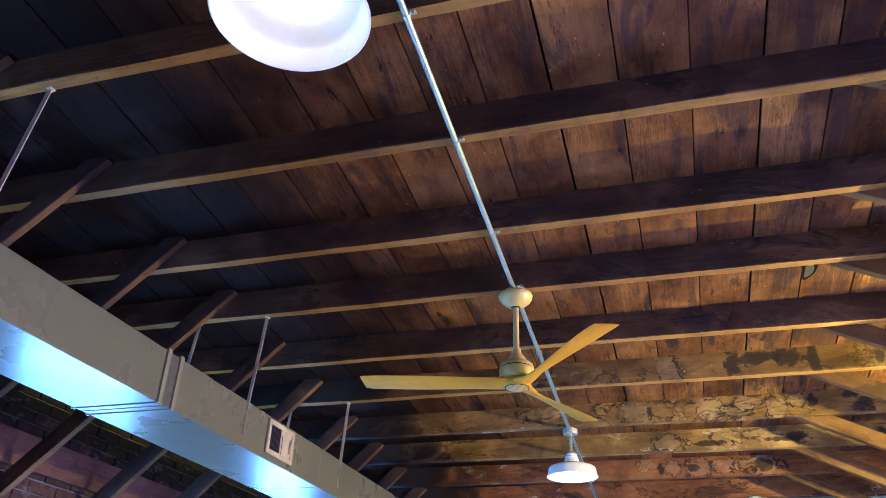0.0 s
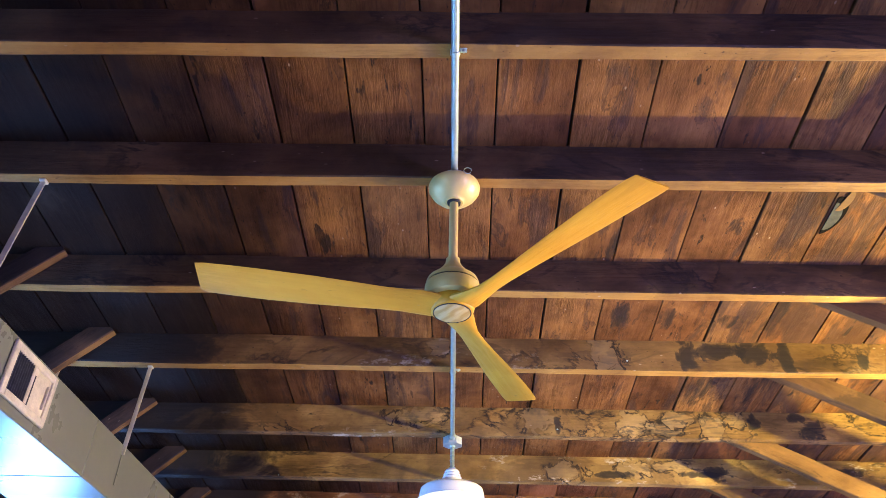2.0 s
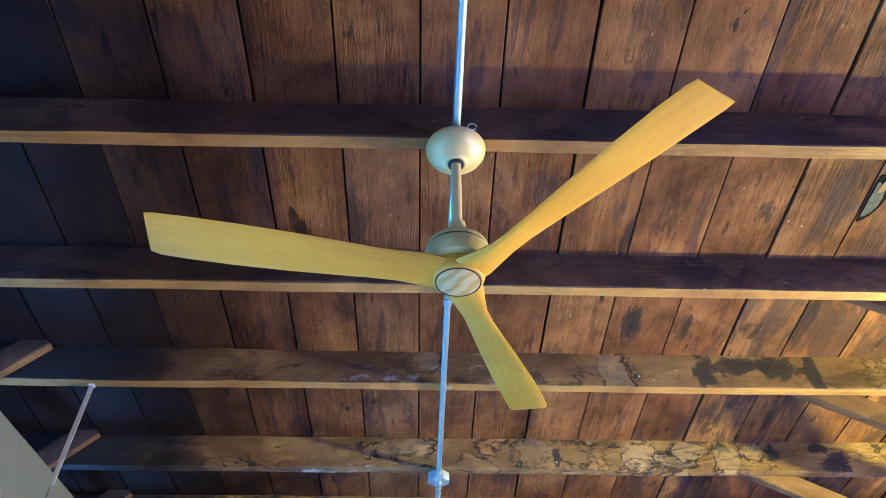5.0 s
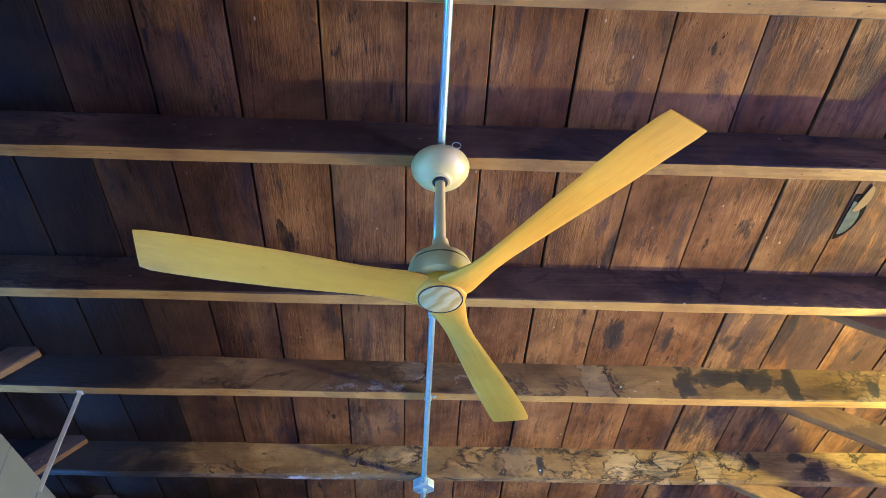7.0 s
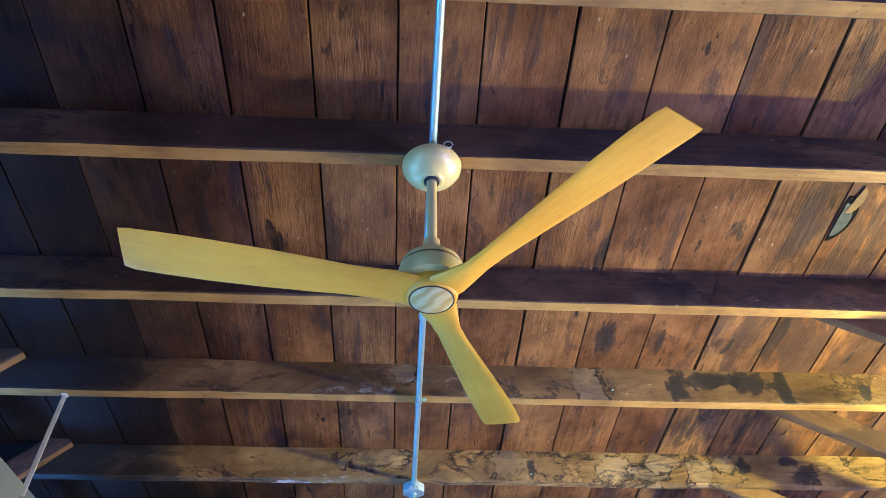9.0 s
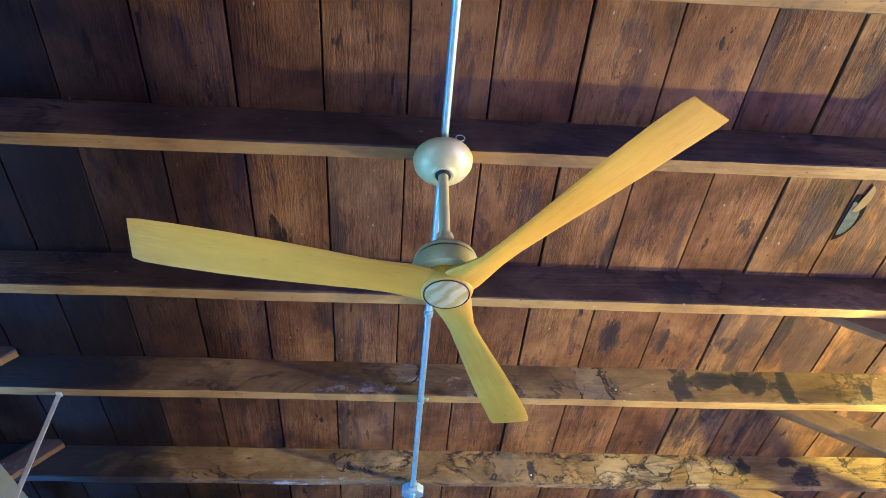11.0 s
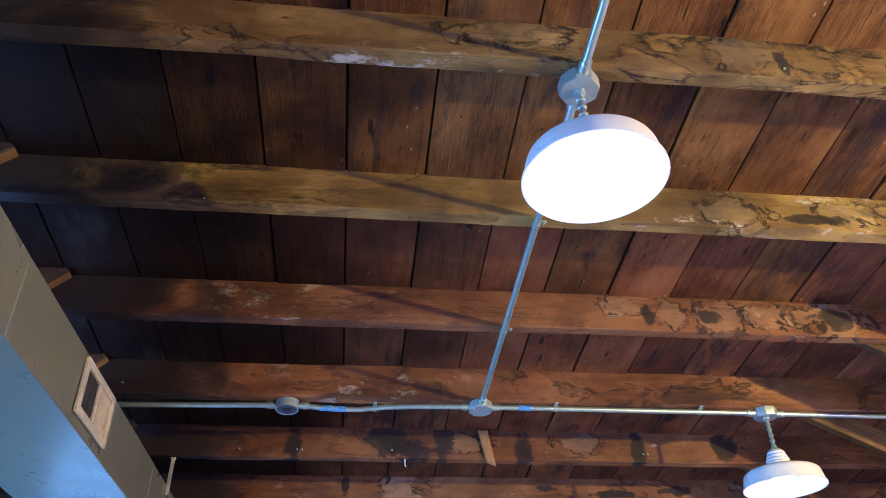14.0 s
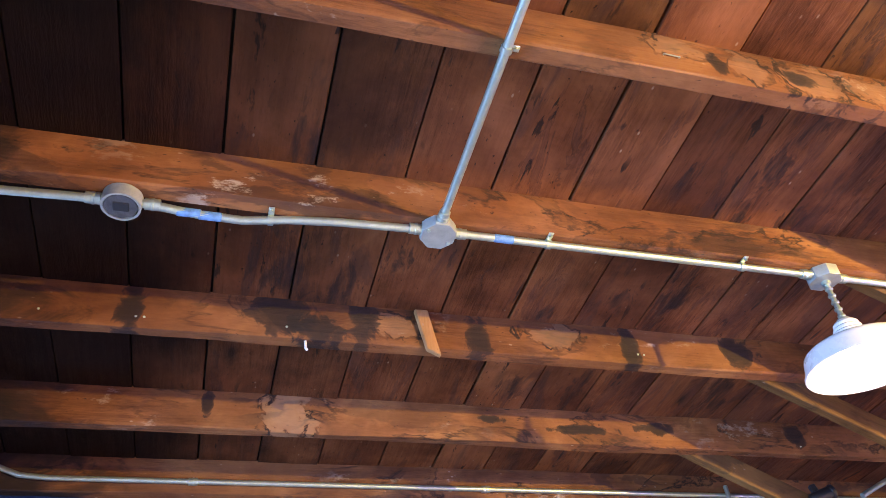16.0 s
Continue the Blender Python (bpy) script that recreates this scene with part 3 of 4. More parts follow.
window(7, -2.3, WALL_N + 0.2, 90)


# ---- joists and braces ----
def beam_mesh(length, depth, thick, wobble, seed, step=0.09):
    """A sawn timber along x from 0 to length, z from 0 to depth, with uneven arrises."""
    n = max(2, int(length / step))
    b = bmesh.new()
    rings = []
    for i in range(n + 1):
        x = length * i / n
        ring = []
        for k, (y, z) in enumerate(((0.004, 0), (0, 0.005), (0, depth), (thick, depth), (thick, 0.005), (thick - 0.004, 0))):
            u = Vector((x * 1.7, seed * 9.1 + k * 0.35, seed))
            low = z < 0.01
            ring.append(b.verts.new((x, y + wobble * 0.7 * noise.noise(u), z + (wobble if low else 0) * (noise.noise(u + Vector((7, 3, 1))) + 0.5 * noise.noise(u * 3.1)))))
        rings.append(ring)
    for p, q in zip(rings, rings[1:]):
        for k in range(6):
            b.faces.new((p[k], p[(k + 1) % 6], q[(k + 1) % 6], q[k]))
    b.faces.new(rings[0])
    b.faces.new(rings[-1][::-1])
    return b


MARKED = [(4.595, JOIST_GREY, "tan timber joist with a grey-black blotched stretch"), (5.282, JOIST_MAP, "tan timber joist with map-like dark tide lines and pale crust"),
          (5.882, JOIST_TAIL, "tan timber joist with a tail-shaped dark stain"), (6.504, JOIST_LOOP, "reddish timber joist with looped dark stains"),
          (7.719, JOIST_BLOT, "reddish timber joist with soot blots round its nails"), (8.327, JOIST_PATCH, "reddish timber joist with a pale patch between dark lines")]
for i, y in enumerate(JOISTS):
    if y < 4.3:
        mat, label, wob = JOIST_OLD, "brown timber joist under the board ceiling, shade and lit underside in its colours", 0.005
    elif y < 6.2:
        mat, label, wob = JOIST_STAINED, "tan timber joist with dark water marks and pale crust", 0.007
    else:
        mat, label, wob = JOIST_RED, "reddish timber joist with dark stains", 0.007
    for near, special, words in MARKED:
        if abs(y - near) < 0.2:
            mat, label = special, words
    b = beam_mesh(WALL_E - WALL_W, BOARDS_Z + 0.006 - JOIST_Z, JOIST_T, wob, i)
    # the underside faces take the paler tone that stands in for light from below
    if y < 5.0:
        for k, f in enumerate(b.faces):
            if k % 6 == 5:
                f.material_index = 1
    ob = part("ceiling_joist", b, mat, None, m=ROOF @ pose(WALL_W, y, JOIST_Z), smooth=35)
    ob.data.materials.append(JOIST_UNDER_LIT)
    tagged(ob, label, "joist", "ceiling joists")


def brace(top, angle, length, seed, label):
    """A knee brace in the plane across the room; top is its upper end at the lower edge, angle its fall in degrees towards +x."""
    b = beam_mesh(length, 0.098, 0.042, 0.004, seed)
    ob = part("knee_brace", b, BRACE, None, m=ROOF @ pose(*top, 0, angle, 0), smooth=35)
    tagged(ob, label, "brace", "knee braces")


for i, y in enumerate(JOISTS):
    if y > 8.6:
        continue
    # east side: from the joist's back face down towards the east wall
    brace((1.02, y + JOIST_T + 0.001, 3.285), 27, 2.85, 30 + i, "tan timber knee brace nailed beside a joist")
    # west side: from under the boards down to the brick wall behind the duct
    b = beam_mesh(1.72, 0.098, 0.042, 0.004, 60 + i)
    # shaded faces and warm-lit undersides are painted with two wood colours
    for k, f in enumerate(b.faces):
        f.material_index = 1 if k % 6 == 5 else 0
    ob = part("knee_brace", b, BRACE_SHADED, None, m=ROOF @ pose(-1.98, y - 0.044, 3.36, 0, 0, 180) @ pose(0, -0.042, 0, 0, 44.5, 0) @ pose(0, 0, -0.004), smooth=35)
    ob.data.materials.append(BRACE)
    tagged(ob, "timber knee brace down to the brick wall, shade and lit underside in its colours", "brace", "knee braces")

# ---- air duct with its grilles and straps ----
DX0, DX1, DZ0, DZ1 = -2.20, -1.77, 2.52, 2.755


def duct():
    d = thing("air_duct", "long grey rectangular sheet-metal air duct under the joists", "air duct", m=Matrix.Translation((DX1, 0, DZ0)))
    w, h = DX1 - DX0, DZ1 - DZ0
    cuts = [-2.2, -0.3, 1.25, 2.90, 4.503, 5.99, 7.6, 8.7]
    for a, b in zip(cuts, cuts[1:]):
        bm = bmesh.new()
        box(bm, (-w, a + 0.0015, 0), (0, b - 0.0015, h), 0.004)
        part("duct_section", bm, DUCT, d)
    for y in (1.25, 2.90):
        for s in (-0.048, 0.048):
            bm = bmesh.new()
            for lo, hi in (((0, y + s - 0.013, -0.005), (0.010, y + s + 0.013, h + 0.008)), ((-w - 0.007, y + s - 0.013, -0.005), (-w, y + s + 0.013, h + 0.008)),
                           ((-w, y + s - 0.004, -0.004), (0, y + s + 0.004, 0)), ((-w, y + s - 0.013, h), (0, y + s + 0.013, h + 0.008))):
                box(bm, lo, hi, 0.0015)
            part("flange", bm, RIB, d, "tan joint flange")
        # dark sheet proud of the duct, painted in for a shaded recess
        bm = bmesh.new()
        box(bm, (0, y - 0.034, 0.004), (0.002, y + 0.034, h - 0.004))
        part("joint_plate", bm, SHADOWED, d, "dark plate standing in for a recess between the flanges")
    for y0, y1 in ((3.80, 4.105), (6.53, 6.87)):
        reg = bmesh.new()
        z0, z1 = 0.032, 0.216
        for lo, hi in (((0.002, y0, z0), (0.016, y0 + 0.026, z1)), ((0.002, y1 - 0.026, z0), (0.016, y1, z1)),
                       ((0.002, y0 + 0.026, z0), (0.016, y1 - 0.026, z0 + 0.026)), ((0.002, y0 + 0.026, z1 - 0.026), (0.016, y1 - 0.026, z1)),
                       ((0.002, (y0 + y1) / 2 - 0.008, z0 + 0.026), (0.014, (y0 + y1) / 2 + 0.008, z1 - 0.026))):
            box(reg, lo, hi, 0.003)
        g = part("grille_frame", reg, CREAM, d, "cream enamel register frame")
        ym = (y0 + y1) / 2
        # near-black sheet on the duct face stands in for its shaded inside
        bm = bmesh.new()
        box(bm, (0.001, y0 + 0.024, z0 + 0.024), (0.004, ym - 0.006, z1 - 0.024))
        part("grille_backing", bm, GAP_SHADE, g)
        bm = bmesh.new()
        box(bm, (0.002, ym + 0.006, z0 + 0.024), (0.008, y1 - 0.024, z1 - 0.024), 0.002)
        box(bm, (0.008, y1 - 0.05, z0 + 0.05), (0.02, y1 - 0.044, z1 - 0.05), 0.002)
        part("damper_plate", bm, CREAM, g, "cream closed damper plate")
        # dark strip laid on the plate in place of a shadow gap
        bm = bmesh.new()
        box(bm, (0.008, ym + 0.009, z0 + 0.03), (0.0095, ym + 0.021, z1 - 0.05), 0)
        part("damper_gap_shade", bm, GAP_SHADE, g, "dark strip for the shadow gap beside the damper plate")
        k = 9
        for i in range(k if y0 < 5 else 0):
            y = y0 + 0.032 + (ym - y0 - 0.046) * i / (k - 1)
            bm = bmesh.new()
            box(bm, (0.004, y - 0.0012, z0 + 0.024), (0.013, y + 0.0012, z1 - 0.024), 0, None)
            part("slat", bm, SHADOWED, g)


duct()


def strap(top, foot):
    """A flat hanger from a joist to the duct's upper edge, and on down its side."""
    bm = bmesh.new()
    a, b = Vector(top), Vector(foot)
    for p, q in ((a, b), (b, b + Vector((0, -0.002, -0.035)))):
        d = q - p
        m = Matrix.Translation(p) @ d.to_track_quat("Z", "X").to_matrix().to_4x4()
        box(bm, (-0.003, -0.009, 0), (0.003, 0.009, d.length), 0.001, m)
    tail = bmesh.new()
    box(tail, (-0.0025, -0.007, -0.165), (0.0005, 0.007, -0.037), 0.0008)
    lug = bmesh.new()
    box(lug, (-0.012, -0.014, -0.012), (0.012, 0.014, 0.02), 0.003)
    ob = part("hanger_strap", bm, STRAP)
    tagged(ob, "thin dull metal strap hanging the duct from a joist", "strap", "duct hanger straps")
    part("lug", lug, STRAP, ob, m=Matrix.Translation(top))
    part("strap_tail", tail, DUCT, ob, "grey painted tail of the strap on the duct", m=Matrix.Translation(foot))


for y in (-0.283, 1.559, 3.359, 4.595, 7.719):
    for x, side in ((-1.785, 1), (-2.215, -1)):
        top = ROOF @ Vector((x, y + JOIST_T - 0.012, JOIST_Z + 0.004))
        strap(top, (DX1 + 0.004 if side > 0 else DX0 - 0.004, top.y - 0.09, DZ1 - 0.01))

# ---- conduits and boxes ----
PIPE = 0.0118
CZ = JOIST_Z - 0.014
CX = -0.36


def clip(parent, at, along, label="small steel pipe clip"):
    """A one-hole pipe strap with its screw."""
    bm = bmesh.new()
    lathe(bm, [(PIPE + 0.0005, -0.008), (PIPE + 0.003, -0.008), (PIPE + 0.003, 0.008), (PIPE + 0.0005, 0.008)], 16, pose(0, 0, 0, 90 if along == "y" else 0, 90 if along == "x" else 0, 0))
    lo, hi = ((0.010, -0.008, 0.008), (0.034, 0.008, 0.012)) if along == "y" else ((-0.008, -0.040, 0.008), (0.008, -0.010, 0.012))
    box(bm, lo, hi, 0.001)
    lathe(bm, [(0, 0.001), (0.005, 0.002), (0.006, 0.008), (0.0, 0.009)], 10, Matrix.Translation((0.024, 0, 0) if along == "y" else (0, -0.030, 0)))
    part("clip", bm, GALV, parent, m=Matrix.Translation(at), smooth=40)


def conduit(label, points, clips=(), couplings=()):
    bm = bmesh.new()
    tube(bm, points, PIPE)
    ob = part("conduit", bm, GALV, None, m=ROOF, smooth=40)
    tagged(ob, label, "conduit", "steel conduits")
    for at, along in clips:
        clip(ob, at, along)
    for at, along in couplings:
        b = bmesh.new()
        lathe(b, [(PIPE, -0.02), (PIPE + 0.004, -0.019), (PIPE + 0.004, -0.004), (PIPE + 0.0055, -0.003), (PIPE + 0.0055, 0.003), (PIPE + 0.004, 0.004), (PIPE + 0.004, 0.019), (PIPE, 0.02)], 14,
              Matrix.Translation(at) @ pose(0, 0, 0, 90 if along == "y" else 0, 90 if along == "x" else 0, 0))
        part("coupling", b, GALV, ob, smooth=40)
    return ob


BOX_A, BOX_B, BOX_L, BOX_R, BOX_0 = 5.345, 7.137, -1.206, 0.969, 0.966
conduit("long straight galvanised conduit clipped under the joists", [(CX, -2.3, CZ), (CX, 7.09, CZ)],
        [((CX, y + 0.026, CZ), "y") for y in (-0.91, 0.33, 1.552, 2.178, 2.815, 4.588, 5.875, 6.497)], [((CX, 4.07, CZ), "y"), ((CX, 5.40, CZ), "y"), ((CX, 5.28, CZ), "y"), ((CX, 7.075, CZ), "y")])
conduit("galvanised conduit crossing the room, slightly bent", [(-3.15, 7.20, CZ), (-1.95, 7.19, CZ), (BOX_L - 0.04, 7.16, CZ), (BOX_L + 0.05, 7.16, CZ), (-1.02, 7.172, CZ - 0.006), (-0.90, 7.176, CZ - 0.006), (-0.78, 7.162, CZ + 0.002), (-0.64, 7.146, CZ), (CX - 0.04, BOX_B, CZ)],
        [((-0.827, 7.168, CZ - 0.001), "x")], [((BOX_L + 0.075, 7.161, CZ), "x"), ((CX - 0.065, BOX_B, CZ), "x"), ((BOX_L - 0.07, 7.161, CZ), "x")])
conduit("galvanised conduit running on to a pendant lamp", [(CX + 0.04, BOX_B, CZ), (BOX_R, BOX_B, CZ), (3.55, BOX_B + 0.01, CZ)],
        [((-0.019, BOX_B, CZ), "x"), ((0.653, BOX_B, CZ), "x"), ((1.9, BOX_B, CZ), "x")], [((CX + 0.065, BOX_B, CZ), "x"), ((BOX_R - 0.07, BOX_B, CZ), "x"), ((BOX_R + 0.07, BOX_B, CZ), "x")])
NY = 8.876
conduit("galvanised conduit along the last joist, jogged at one end", [(-2.9, NY, 3.335), (-1.95, NY, 3.335), (-1.80, NY, 3.325), (-1.66, NY, 3.272), (-1.55, NY, 3.263), (1.62, NY, 3.262), (3.5, NY, 3.262)],
        [], [((0.35, NY, 3.262), "x"), ((-0.98, NY, 3.262), "x")])
conduit("short galvanised conduit dropping from the last joist", [(1.66, NY - 0.03, 3.30), (1.66, NY - 0.03, 2.2)])
conduit("thin conduit rising beside a knee brace", [(1.90, 8.27, 2.985), (2.72, 8.27, 3.34)])



for at in ((-0.985, 7.1735, CZ - 0.006), (-1.04, 7.170, CZ - 0.005), (-0.16, BOX_B, CZ)):
    b = bmesh.new()
    lathe(b, [(PIPE + 0.0003, -0.03), (PIPE + 0.0007, -0.026), (PIPE + 0.0007, 0.026), (PIPE + 0.0003, 0.03)], 14, Matrix.Translation(at) @ pose(0, 0, 0, 0, 90, 0))
    on = [o for o in scene.collection.objects if o.name.startswith("conduit")][2 if at[0] > -0.5 else 1]
    part("paint_mark", b, BLUE_MARK, on, "blue paint mark")


def octagon(bm, r, z0, z1):
    c = r / math.cos(math.pi / 8)
    rings = []
    for rr, z in ((c * 0.97, z0), (c, z0 + 0.003), (c, z1)):
        rings.append([bm.verts.new((rr * math.cos(math.pi / 8 + k * math.pi / 4), rr * math.sin(math.pi / 8 + k * math.pi / 4), z)) for k in range(8)])
    for a, b in zip(rings, rings[1:]):
        for k in range(8):
            bm.faces.new((a[k], a[(k + 1) % 8], b[(k + 1) % 8], b[k]))
    bm.faces.new(rings[0][::-1])
    bm.faces.new(rings[-1])


def junction_box(at, label, opened=False):
    bm = bmesh.new()
    if opened:
        lathe(bm, [(0.044, -0.038), (0.050, -0.038), (0.051, 0.0), (0.0, 0.0), (0.0, -0.004), (0.044, -0.004), (0.044, -0.038)], 24)
    else:
        octagon(bm, 0.050, -0.036, 0.0)
    ob = part("junction_box", bm, CASTBOX, None, m=ROOF @ Matrix.Translation(at), smooth=30)
    tagged(ob, label, "junction box", "junction boxes")
    if opened:
        b = bmesh.new()
        box(b, (-0.022, -0.018, -0.039), (0.022, 0.018, -0.030), 0.004)
        part("socket_insert", b, DARK, ob)
        b = bmesh.new()
        lathe(b, [(0.0, -0.0365), (0.043, -0.0365), (0.043, -0.030), (0.0, -0.030)], 8)
        part("cover_plate", b, SHADOWED, ob, "dark grey recessed cover")
    else:
        for s in (-1, 1):
            b = bmesh.new()
            lathe(b, [(0, -0.042), (0.005, -0.041), (0.0055, -0.036), (0, -0.035)], 10, Matrix.Translation((s * 0.034, s * 0.022, 0)))
            part("screw", b, GALV, ob)
    return ob


junction_box((CX, BOX_B, JOIST_Z + 0.001), "grey octagonal junction box where two conduits meet")
junction_box((BOX_L, 7.16, JOIST_Z + 0.001), "round grey open conduit box in the crossing pipe", True)


# ---- pendant lamps ----
def pendant_lamp(at, drop, label, bulb=BULB):
    """A white enamel shade on a knuckled stem; at is the mount under a joist in the world, drop the fall from there to the rim."""
    lamp = thing("pendant_lamp", label, "pendant lamp", "pendant lamps", m=Matrix.Translation(at))
    bm = bmesh.new()
    octagon(bm, 0.050, -0.036, 0.004)
    part("mount_box", bm, CASTBOX, lamp, "grey octagonal mounting box", 30)
    top = -drop + 0.165
    bm = bmesh.new()
    prof, z = [(0.0, -0.034), (0.015, -0.035), (0.015, -0.048)], -0.048
    while z > top + 0.02:
        prof += [(0.0085, z - 0.003), (0.0085, z - 0.012), (0.0125, z - 0.016), (0.0125, z - 0.021), (0.0085, z - 0.024)]
        z -= 0.026
    prof += [(0.010, top + 0.012), (0.021, top + 0.008), (0.022, top - 0.01)]
    lathe(bm, prof, 16)
    part("stem", bm, GALV, lamp, "knuckled steel stem", 40)
    bm = bmesh.new()
    prof = [(0.0, top), (0.028, top), (0.033, top - 0.004)]
    for i in range(4):
        zz, rr = top - 0.008 - i * 0.016, 0.035 + i * 0.0055
        prof += [(rr, zz), (rr + 0.004, zz - 0.003), (rr + 0.004, zz - 0.009), (rr + 0.002, zz - 0.012)]
    prof += [(0.058, top - 0.078)]
    lathe(bm, prof, 32)
    part("neck", bm, ENAMEL, lamp, "ribbed white lamp neck", 40)
    s = -drop
    bm = bmesh.new()
    lathe(bm, [(0.045, s + 0.096), (0.060, s + 0.094), (0.110, s + 0.082), (0.150, s + 0.068), (0.160, s + 0.060), (0.163, s + 0.052), (0.172, s + 0.006), (0.177, s + 0.003), (0.1775, s - 0.002), (0.174, s - 0.003),
               (0.169, s + 0.004), (0.159, s + 0.050), (0.154, s + 0.057), (0.146, s + 0.063), (0.106, s + 0.077), (0.060, s + 0.088), (0.045, s + 0.090)], 56)
    part("shade", bm, ENAMEL, lamp, "white enamel shade", 40)
    bm = bmesh.new()
    lathe(bm, [(0.0, s + 0.032), (0.03, s + 0.034), (0.046, s + 0.042), (0.050, s + 0.052), (0.043, s + 0.064), (0.03, s + 0.075), (0.024, s + 0.087), (0.0, s + 0.088)], 24)
    part("bulb", bm, bulb, lamp, "lit frosted bulb", 60)
    data = bpy.data.lights.new("pendant_light", "SPOT")
    data.energy, data.color, data.shadow_soft_size, data.spot_size, data.spot_blend = 42, (0.92, 0.95, 1.0), 0.008, radians(156), 0.3
    new("pendant_light", data).location = Vector(at) + Vector((0, 0, s + 0.020))
    return lamp


def under(x, y):
    return ROOF @ Vector((x, y, JOIST_Z))


p = under(CX, BOX_A)
pendant_lamp(p, p.z - 2.782, "white enamel pendant lamp with ribbed neck, lit, under a joist")
p = under(BOX_R, BOX_B)
pendant_lamp(p, p.z - 2.612, "white enamel pendant lamp on a knuckled stem, lit")
p = under(CX - 0.025, BOX_0 - 0.012)
pendant_lamp(p, p.z - 2.785, "white enamel pendant lamp on a long stem, lit", BULB_SOFT)


# ---- ceiling fan ----
def blade_mesh():
    """One carved blade along +x, from the hub to a slanted tip."""
    b = bmesh.new()
    rows = [(0.020, 0.104, 0.000, 3, 0.036, 0.0), (0.060, 0.108, 0.004, 7, 0.034, 0.0), (0.10, 0.100, 0.007, 14, 0.028, 0.001), (0.15, 0.088, 0.008, 20, 0.021, 0.001), (0.21, 0.088, 0.006, 20, 0.016, 0.002), (0.30, 0.100, 0.004, 18, 0.012, 0.004),
            (0.42, 0.116, 0.001, 15, 0.010, 0.007), (0.55, 0.128, -0.002, 12, 0.009, 0.010), (0.66, 0.132, -0.004, 10, 0.008, 0.013), (0.73, 0.130, -0.004, 9, 0.007, 0.014), (0.755, 0.120, -0.003, 8, 0.006, 0.015)]
    rings = []
    for r, w, off, pitch, th, rise in rows:
        ring = []
        for k in range(14):
            a = 2 * math.pi * k / 14
            cy, cz = math.cos(a), math.sin(a)
            y = off + 0.5 * w * math.copysign(abs(cy) ** 0.8, cy)
            z = 0.5 * th * cz
            pr = radians(pitch)
            slant = 0.10 * (y - off) if r > 0.6 else 0.0
            ring.append(b.verts.new((r + slant * (r - 0.55) / 0.2, off + (y - off) * math.cos(pr) - z * math.sin(pr), rise + (y - off) * math.sin(pr) + z * math.cos(pr))))
        rings.append(ring)
    for p, q in zip(rings, rings[1:]):
        for k in range(14):
            b.faces.new((p[k], p[(k + 1) % 14], q[(k + 1) % 14], q[k]))
    b.faces.new(rings[0][::-1])
    b.faces.new(rings[-1])
    return to_mesh("blade", b, BLADE, 50)


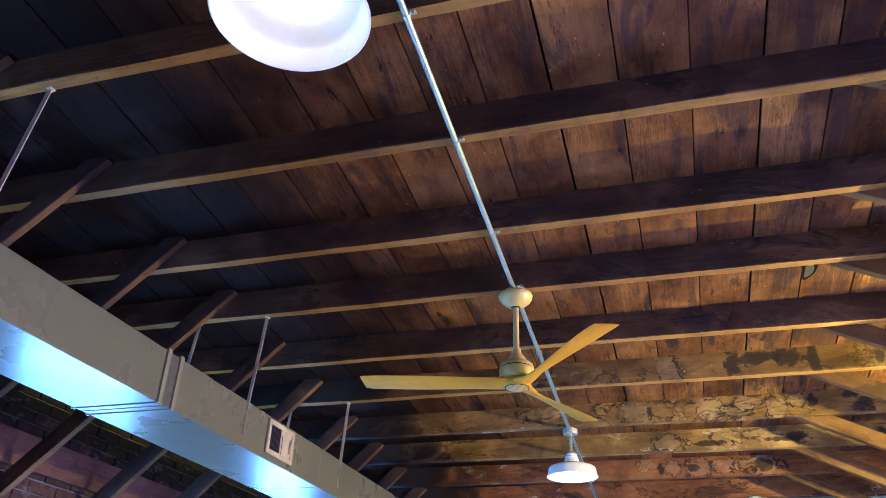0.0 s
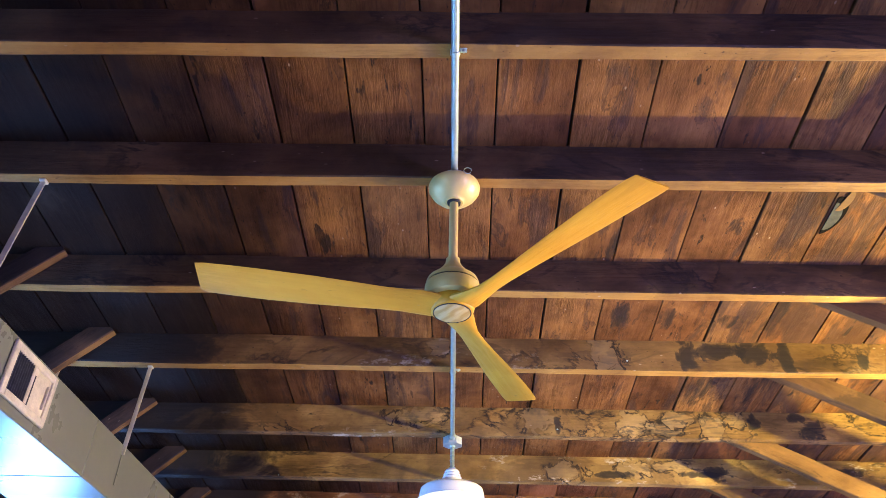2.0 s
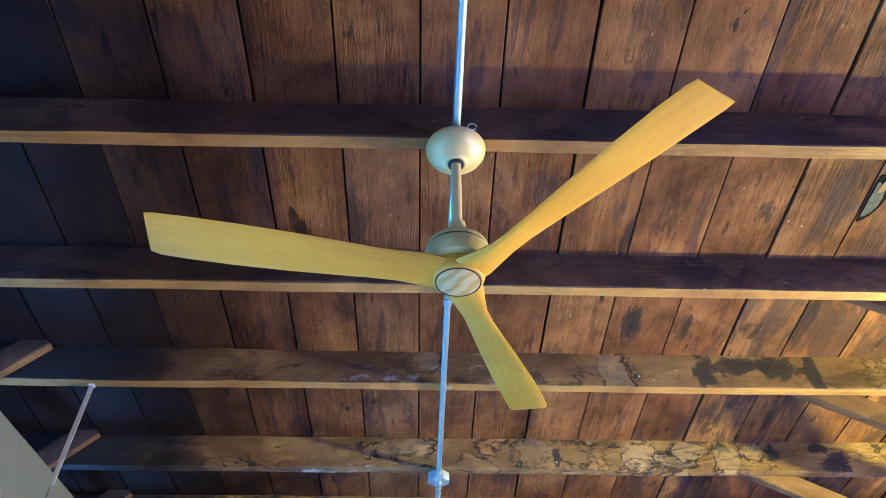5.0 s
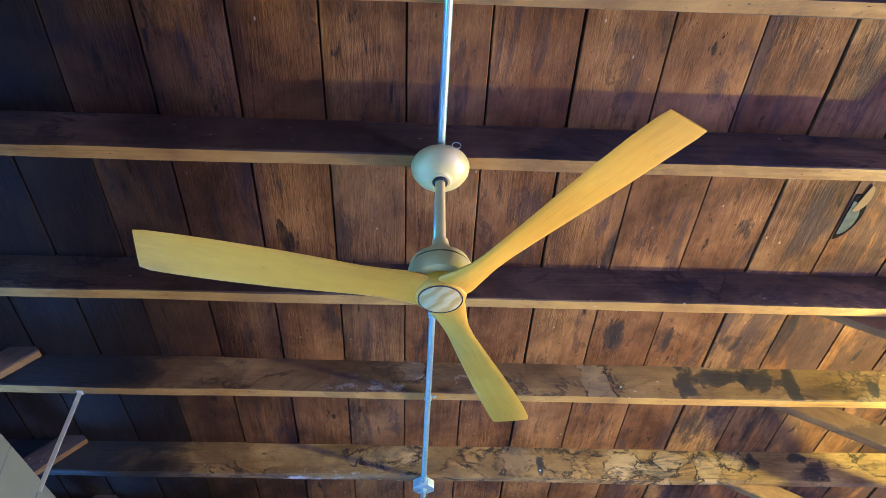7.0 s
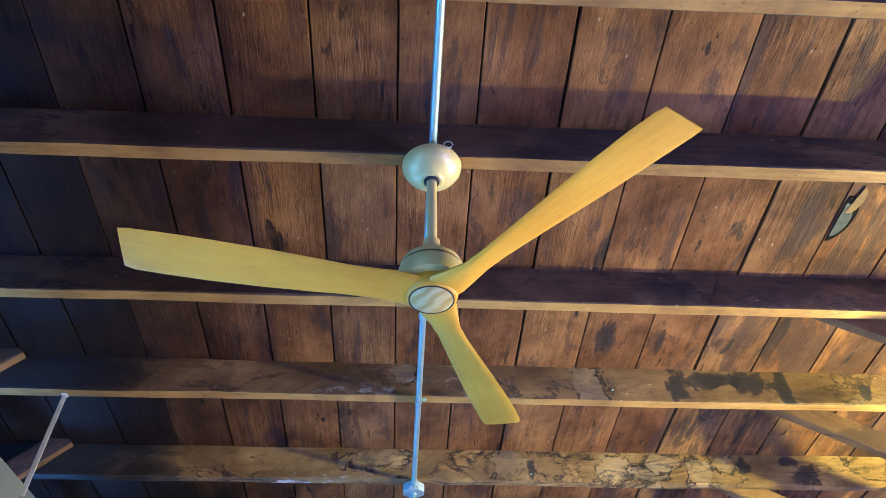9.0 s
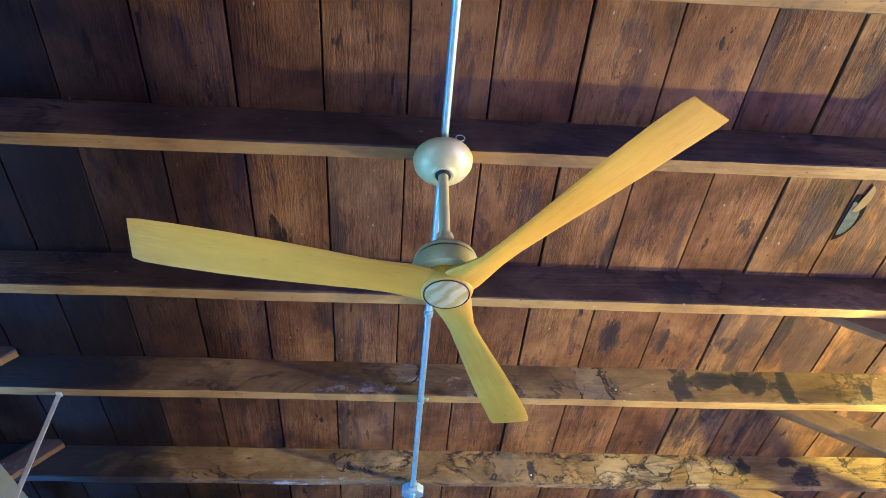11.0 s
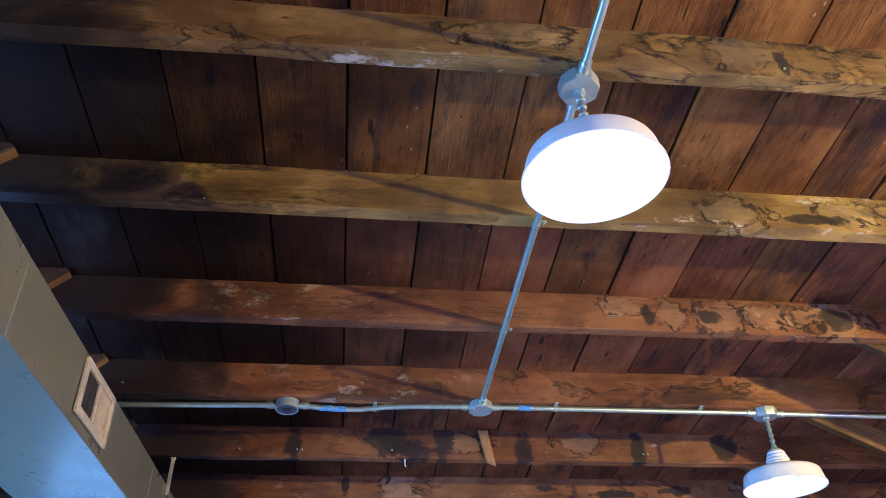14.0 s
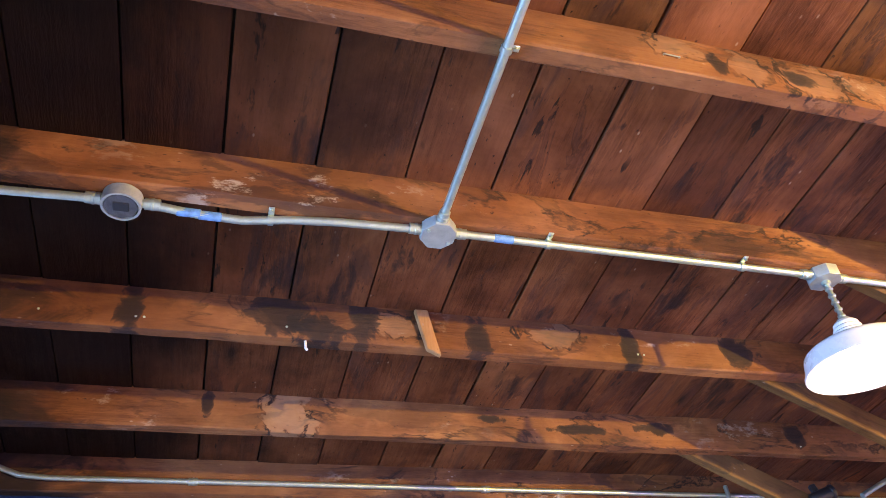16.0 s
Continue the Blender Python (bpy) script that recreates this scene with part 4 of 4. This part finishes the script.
def ceiling_fan(x, y, z_top, z_hub, turn):
    fan = thing("ceiling_fan", "three-blade ceiling fan with pale carved wood blades and champagne metal motor", "ceiling fan", m=Matrix.Translation((x, y, z_hub)))
    h = z_top - z_hub
    bm = bmesh.new()
    lathe(bm, [(0.0, h - 0.012), (0.074, h - 0.012), (0.084, h - 0.016), (0.087, h - 0.024), (0.085, h - 0.036), (0.076, h - 0.052), (0.060, h - 0.068), (0.042, h - 0.079), (0.034, h - 0.081), (0.030, h - 0.086), (0.020, h - 0.087), (0.0, h - 0.086)], 48)
    part("canopy", bm, NICKEL, fan, "champagne metal canopy", 40)
    bm = bmesh.new()
    octagon(bm, 0.050, h - 0.014, h + 0.014)
    part("mount_box", bm, CASTBOX, fan, "grey octagonal mounting box", 30)
    bm = bmesh.new()
    lathe(bm, [(0.024, h - 0.078), (0.025, h - 0.085), (0.021, h - 0.092), (0.0, h - 0.09)], 24)
    part("collar", bm, DARK, fan, "dark rubber collar", 40)
    bm = bmesh.new()
    tube(bm, [(0.044 + 0.013 * math.cos(a), -0.078, h - 0.012 + 0.013 * math.sin(a)) for a in (k * math.pi / 5 for k in range(10))], 0.0016, 6)
    part("safety_loop", bm, GALV, fan, "thin wire loop on the canopy", 40)
    bm = bmesh.new()
    lathe(bm, [(0.0145, h - 0.07), (0.0145, 0.17)], 24)
    part("downrod", bm, NICKEL, fan, "champagne metal downrod", 40)
    bm = bmesh.new()
    lathe(bm, [(0.015, 0.200), (0.022, 0.198), (0.024, 0.180), (0.033, 0.164), (0.046, 0.148), (0.050, 0.136), (0.066, 0.128), (0.078, 0.118), (0.082, 0.108), (0.082, 0.102)], 48)
    part("motor_bell", bm, NICKEL, fan, "champagne metal bell", 40)
    # groove coloured near-black for the shade in it
    bm = bmesh.new()
    lathe(bm, [(0.079, 0.1025), (0.079, 0.0965)], 48)
    part("groove", bm, GAP_SHADE, fan, "dark groove round the motor")
    bm = bmesh.new()
    lathe(bm, [(0.060, 0.097), (0.084, 0.0965), (0.086, 0.090), (0.086, 0.066), (0.082, 0.052), (0.070, 0.044), (0.0, 0.042)], 48)
    part("motor_housing", bm, NICKEL, fan, "champagne metal motor housing", 40)
    bm = bmesh.new()
    lathe(bm, [(0.0, 0.046), (0.064, 0.046), (0.070, 0.036), (0.068, 0.018), (0.064, 0.006), (0.060, 0.003), (0.0, 0.003)], 48)
    part("hub", bm, BLADE, fan, "carved wood hub", 40)
    bm = bmesh.new()
    lathe(bm, [(0.0, -0.001), (0.051, -0.001), (0.0545, 0.001), (0.0555, 0.004)], 48)
    part("cap", bm, CAP, fan, "round pale wooden cap with broad figure", 40, pose(0, 0, 0, 0, 0, 38))
    bm = bmesh.new()
    lathe(bm, [(0.0555, 0.004), (0.0560, 0.0005), (0.0580, 0.0005), (0.0585, 0.004)], 48)
    part("cap_ring", bm, GAP_SHADE, fan, "dark shadow ring round the cap")
    me = blade_mesh()
    for k in range(3):
        part("blade", me, BLADE, fan, m=pose(0, 0, 0.024, 0, 0, turn + 120 * k))
    return fan


ceiling_fan(-0.36, 3.624, 3.264, 2.751, 70)

# ---- small things on the timbers ----
def joist_at(y):
    """The joist whose front face lies nearest to y."""
    best = min((o for o in scene.collection.objects if o.name.startswith("ceiling_joist")), key=lambda o: abs((ROOF.inverted() @ o.matrix_basis).translation.y - y))
    return best


def on_joist(name, y, x, z, bm, material, label=""):
    """A small part fixed to the front face of a joist, at roof coordinates x, z."""
    return part(name, bm, material, joist_at(y), label, 40, Matrix.Translation((x - WALL_W, 0, z - JOIST_Z)))


def nail(y, x, z, bright=True):
    bm = bmesh.new()
    lathe(bm, [(0, 0), (0.0036, 0.0), (0.0044, 0.002), (0.003, 0.004), (0, 0.005)], 10, pose(0, 0, 0, 90))
    on_joist("nail", y, x, z, bm, GALV if bright else CASTBOX, "bright nail head")


for y, x, z in SMALL_NAILS:
    nail(y, x, z)
bm = bmesh.new()
tube(bm, [(-0.022, 0.004, 0), (-0.022, -0.006, 0.001), (0.022, -0.006, -0.001), (0.022, 0.004, 0)], 0.0022, 8)
on_joist("staple", 6.5, 0.084, 3.272, bm, GALV, "bright wire staple")
bm = bmesh.new()
tube(bm, [(0, 0.02, 0.012), (0, 0.012, -0.004), (0, 0.010, -0.030), (0.004, 0.004, -0.040)], 0.0045, 10)
on_joist("hook", 7.71, -0.655, 3.213, bm, ENAMEL, "small white hook")
bm = bmesh.new()
box(bm, (-0.028, -0.022, -0.012), (0.020, -0.001, 0.150), 0.003)
for v in bm.verts:
    v.co.x -= 0.20 * (v.co.z - 0.07)
    if v.co.z < 0:
        v.co.z -= 0.5 * (v.co.x + 0.01) + 0.006
on_joist("wedge", 7.71, -0.235, 3.213, bm, FRESH, "split wooden wedge")


def spotlight(at):
    lamp = thing("spotlight", "small black spotlight on a knee brace", "spotlight", m=ROOF @ Matrix.Translation(at) @ pose(0, 0, 0, 0, 78, -25))
    bm = bmesh.new()
    lathe(bm, [(0, -0.055), (0.020, -0.055), (0.026, -0.048), (0.028, -0.02), (0.028, 0.04), (0.032, 0.044), (0.032, 0.058), (0.027, 0.060), (0.025, 0.046), (0, 0.044)], 24)
    part("body", bm, DARK, lamp, "", 40)
    bm = bmesh.new()
    lathe(bm, [(0.0, 0.050), (0.018, 0.048), (0.024, 0.047)], 20)
    part("lens", bm, CASTBOX, lamp, "grey lens", 40)
    bm = bmesh.new()
    box(bm, (-0.060, -0.012, -0.03), (-0.024, 0.012, 0.0), 0.003)
    part("bracket", bm, DARK, lamp)


spotlight((1.76, 8.352, 3.02))


def half_round(bm, a, b, z0, z1, skew=0.0, steps=14):
    """Half an ellipse bulging towards +x, a wide and b long each way, between two heights."""
    low = [bm.verts.new((0.0, -b, z0))]
    for k in range(steps + 1):
        u = -math.pi / 2 + math.pi * k / steps
        low.append(bm.verts.new((a * math.cos(u) + 0.0005, b * math.sin(u) + skew * math.cos(u), z0)))
    high = [bm.verts.new((v.co.x, v.co.y, z1)) for v in low]
    bm.faces.new(low[::-1])
    bm.faces.new(high)
    for k in range(len(low)):
        bm.faces.new((low[k], low[(k + 1) % len(low)], high[(k + 1) % len(low)], high[k]))


def patch_plate(x, y):
    """A tin half disc over a knot-hole patch at a seam, fitted to view."""
    bm = bmesh.new()
    half_round(bm, 0.043, 0.078, -0.005, -0.003)
    ob = part("patch_plate", bm, PATCH, None, m=ROOF @ pose(x, y, BOARDS_Z - 0.001))
    tagged(ob, "grey tin half disc over a flat knot-hole patch on the boards", "metal plate")
    # flat black sheet, flush with the boards, painted in for the hole's shade
    bm = bmesh.new()
    half_round(bm, 0.058, 0.105, -0.0028, 0.003, -0.02)
    part("knot_hole", bm, PIT, ob, "flat black patch for the shaded knot hole")
    bm = bmesh.new()
    half_round(bm, 0.032, 0.060, -0.0065, -0.003, 0.012, 9)
    part("wood_splinter", bm, BRACE, ob, "pale split wood", m=pose(0.022, -0.095, 0, 0, 0, 12))


patch_plate(1.074, 3.70)
west_wall()
b = beam_mesh(WALL_N - WALL_S - 0.02, 0.185, 0.034, 0.003, 97, 0.2)
tagged(part("ledger_board", b, LEDGER, None, m=pose(WALL_W + 0.043, WALL_S + 0.01, 2.478, 0, 0, 90), smooth=35), "reddish-brown ledger board along the sooty brick wall", "board")
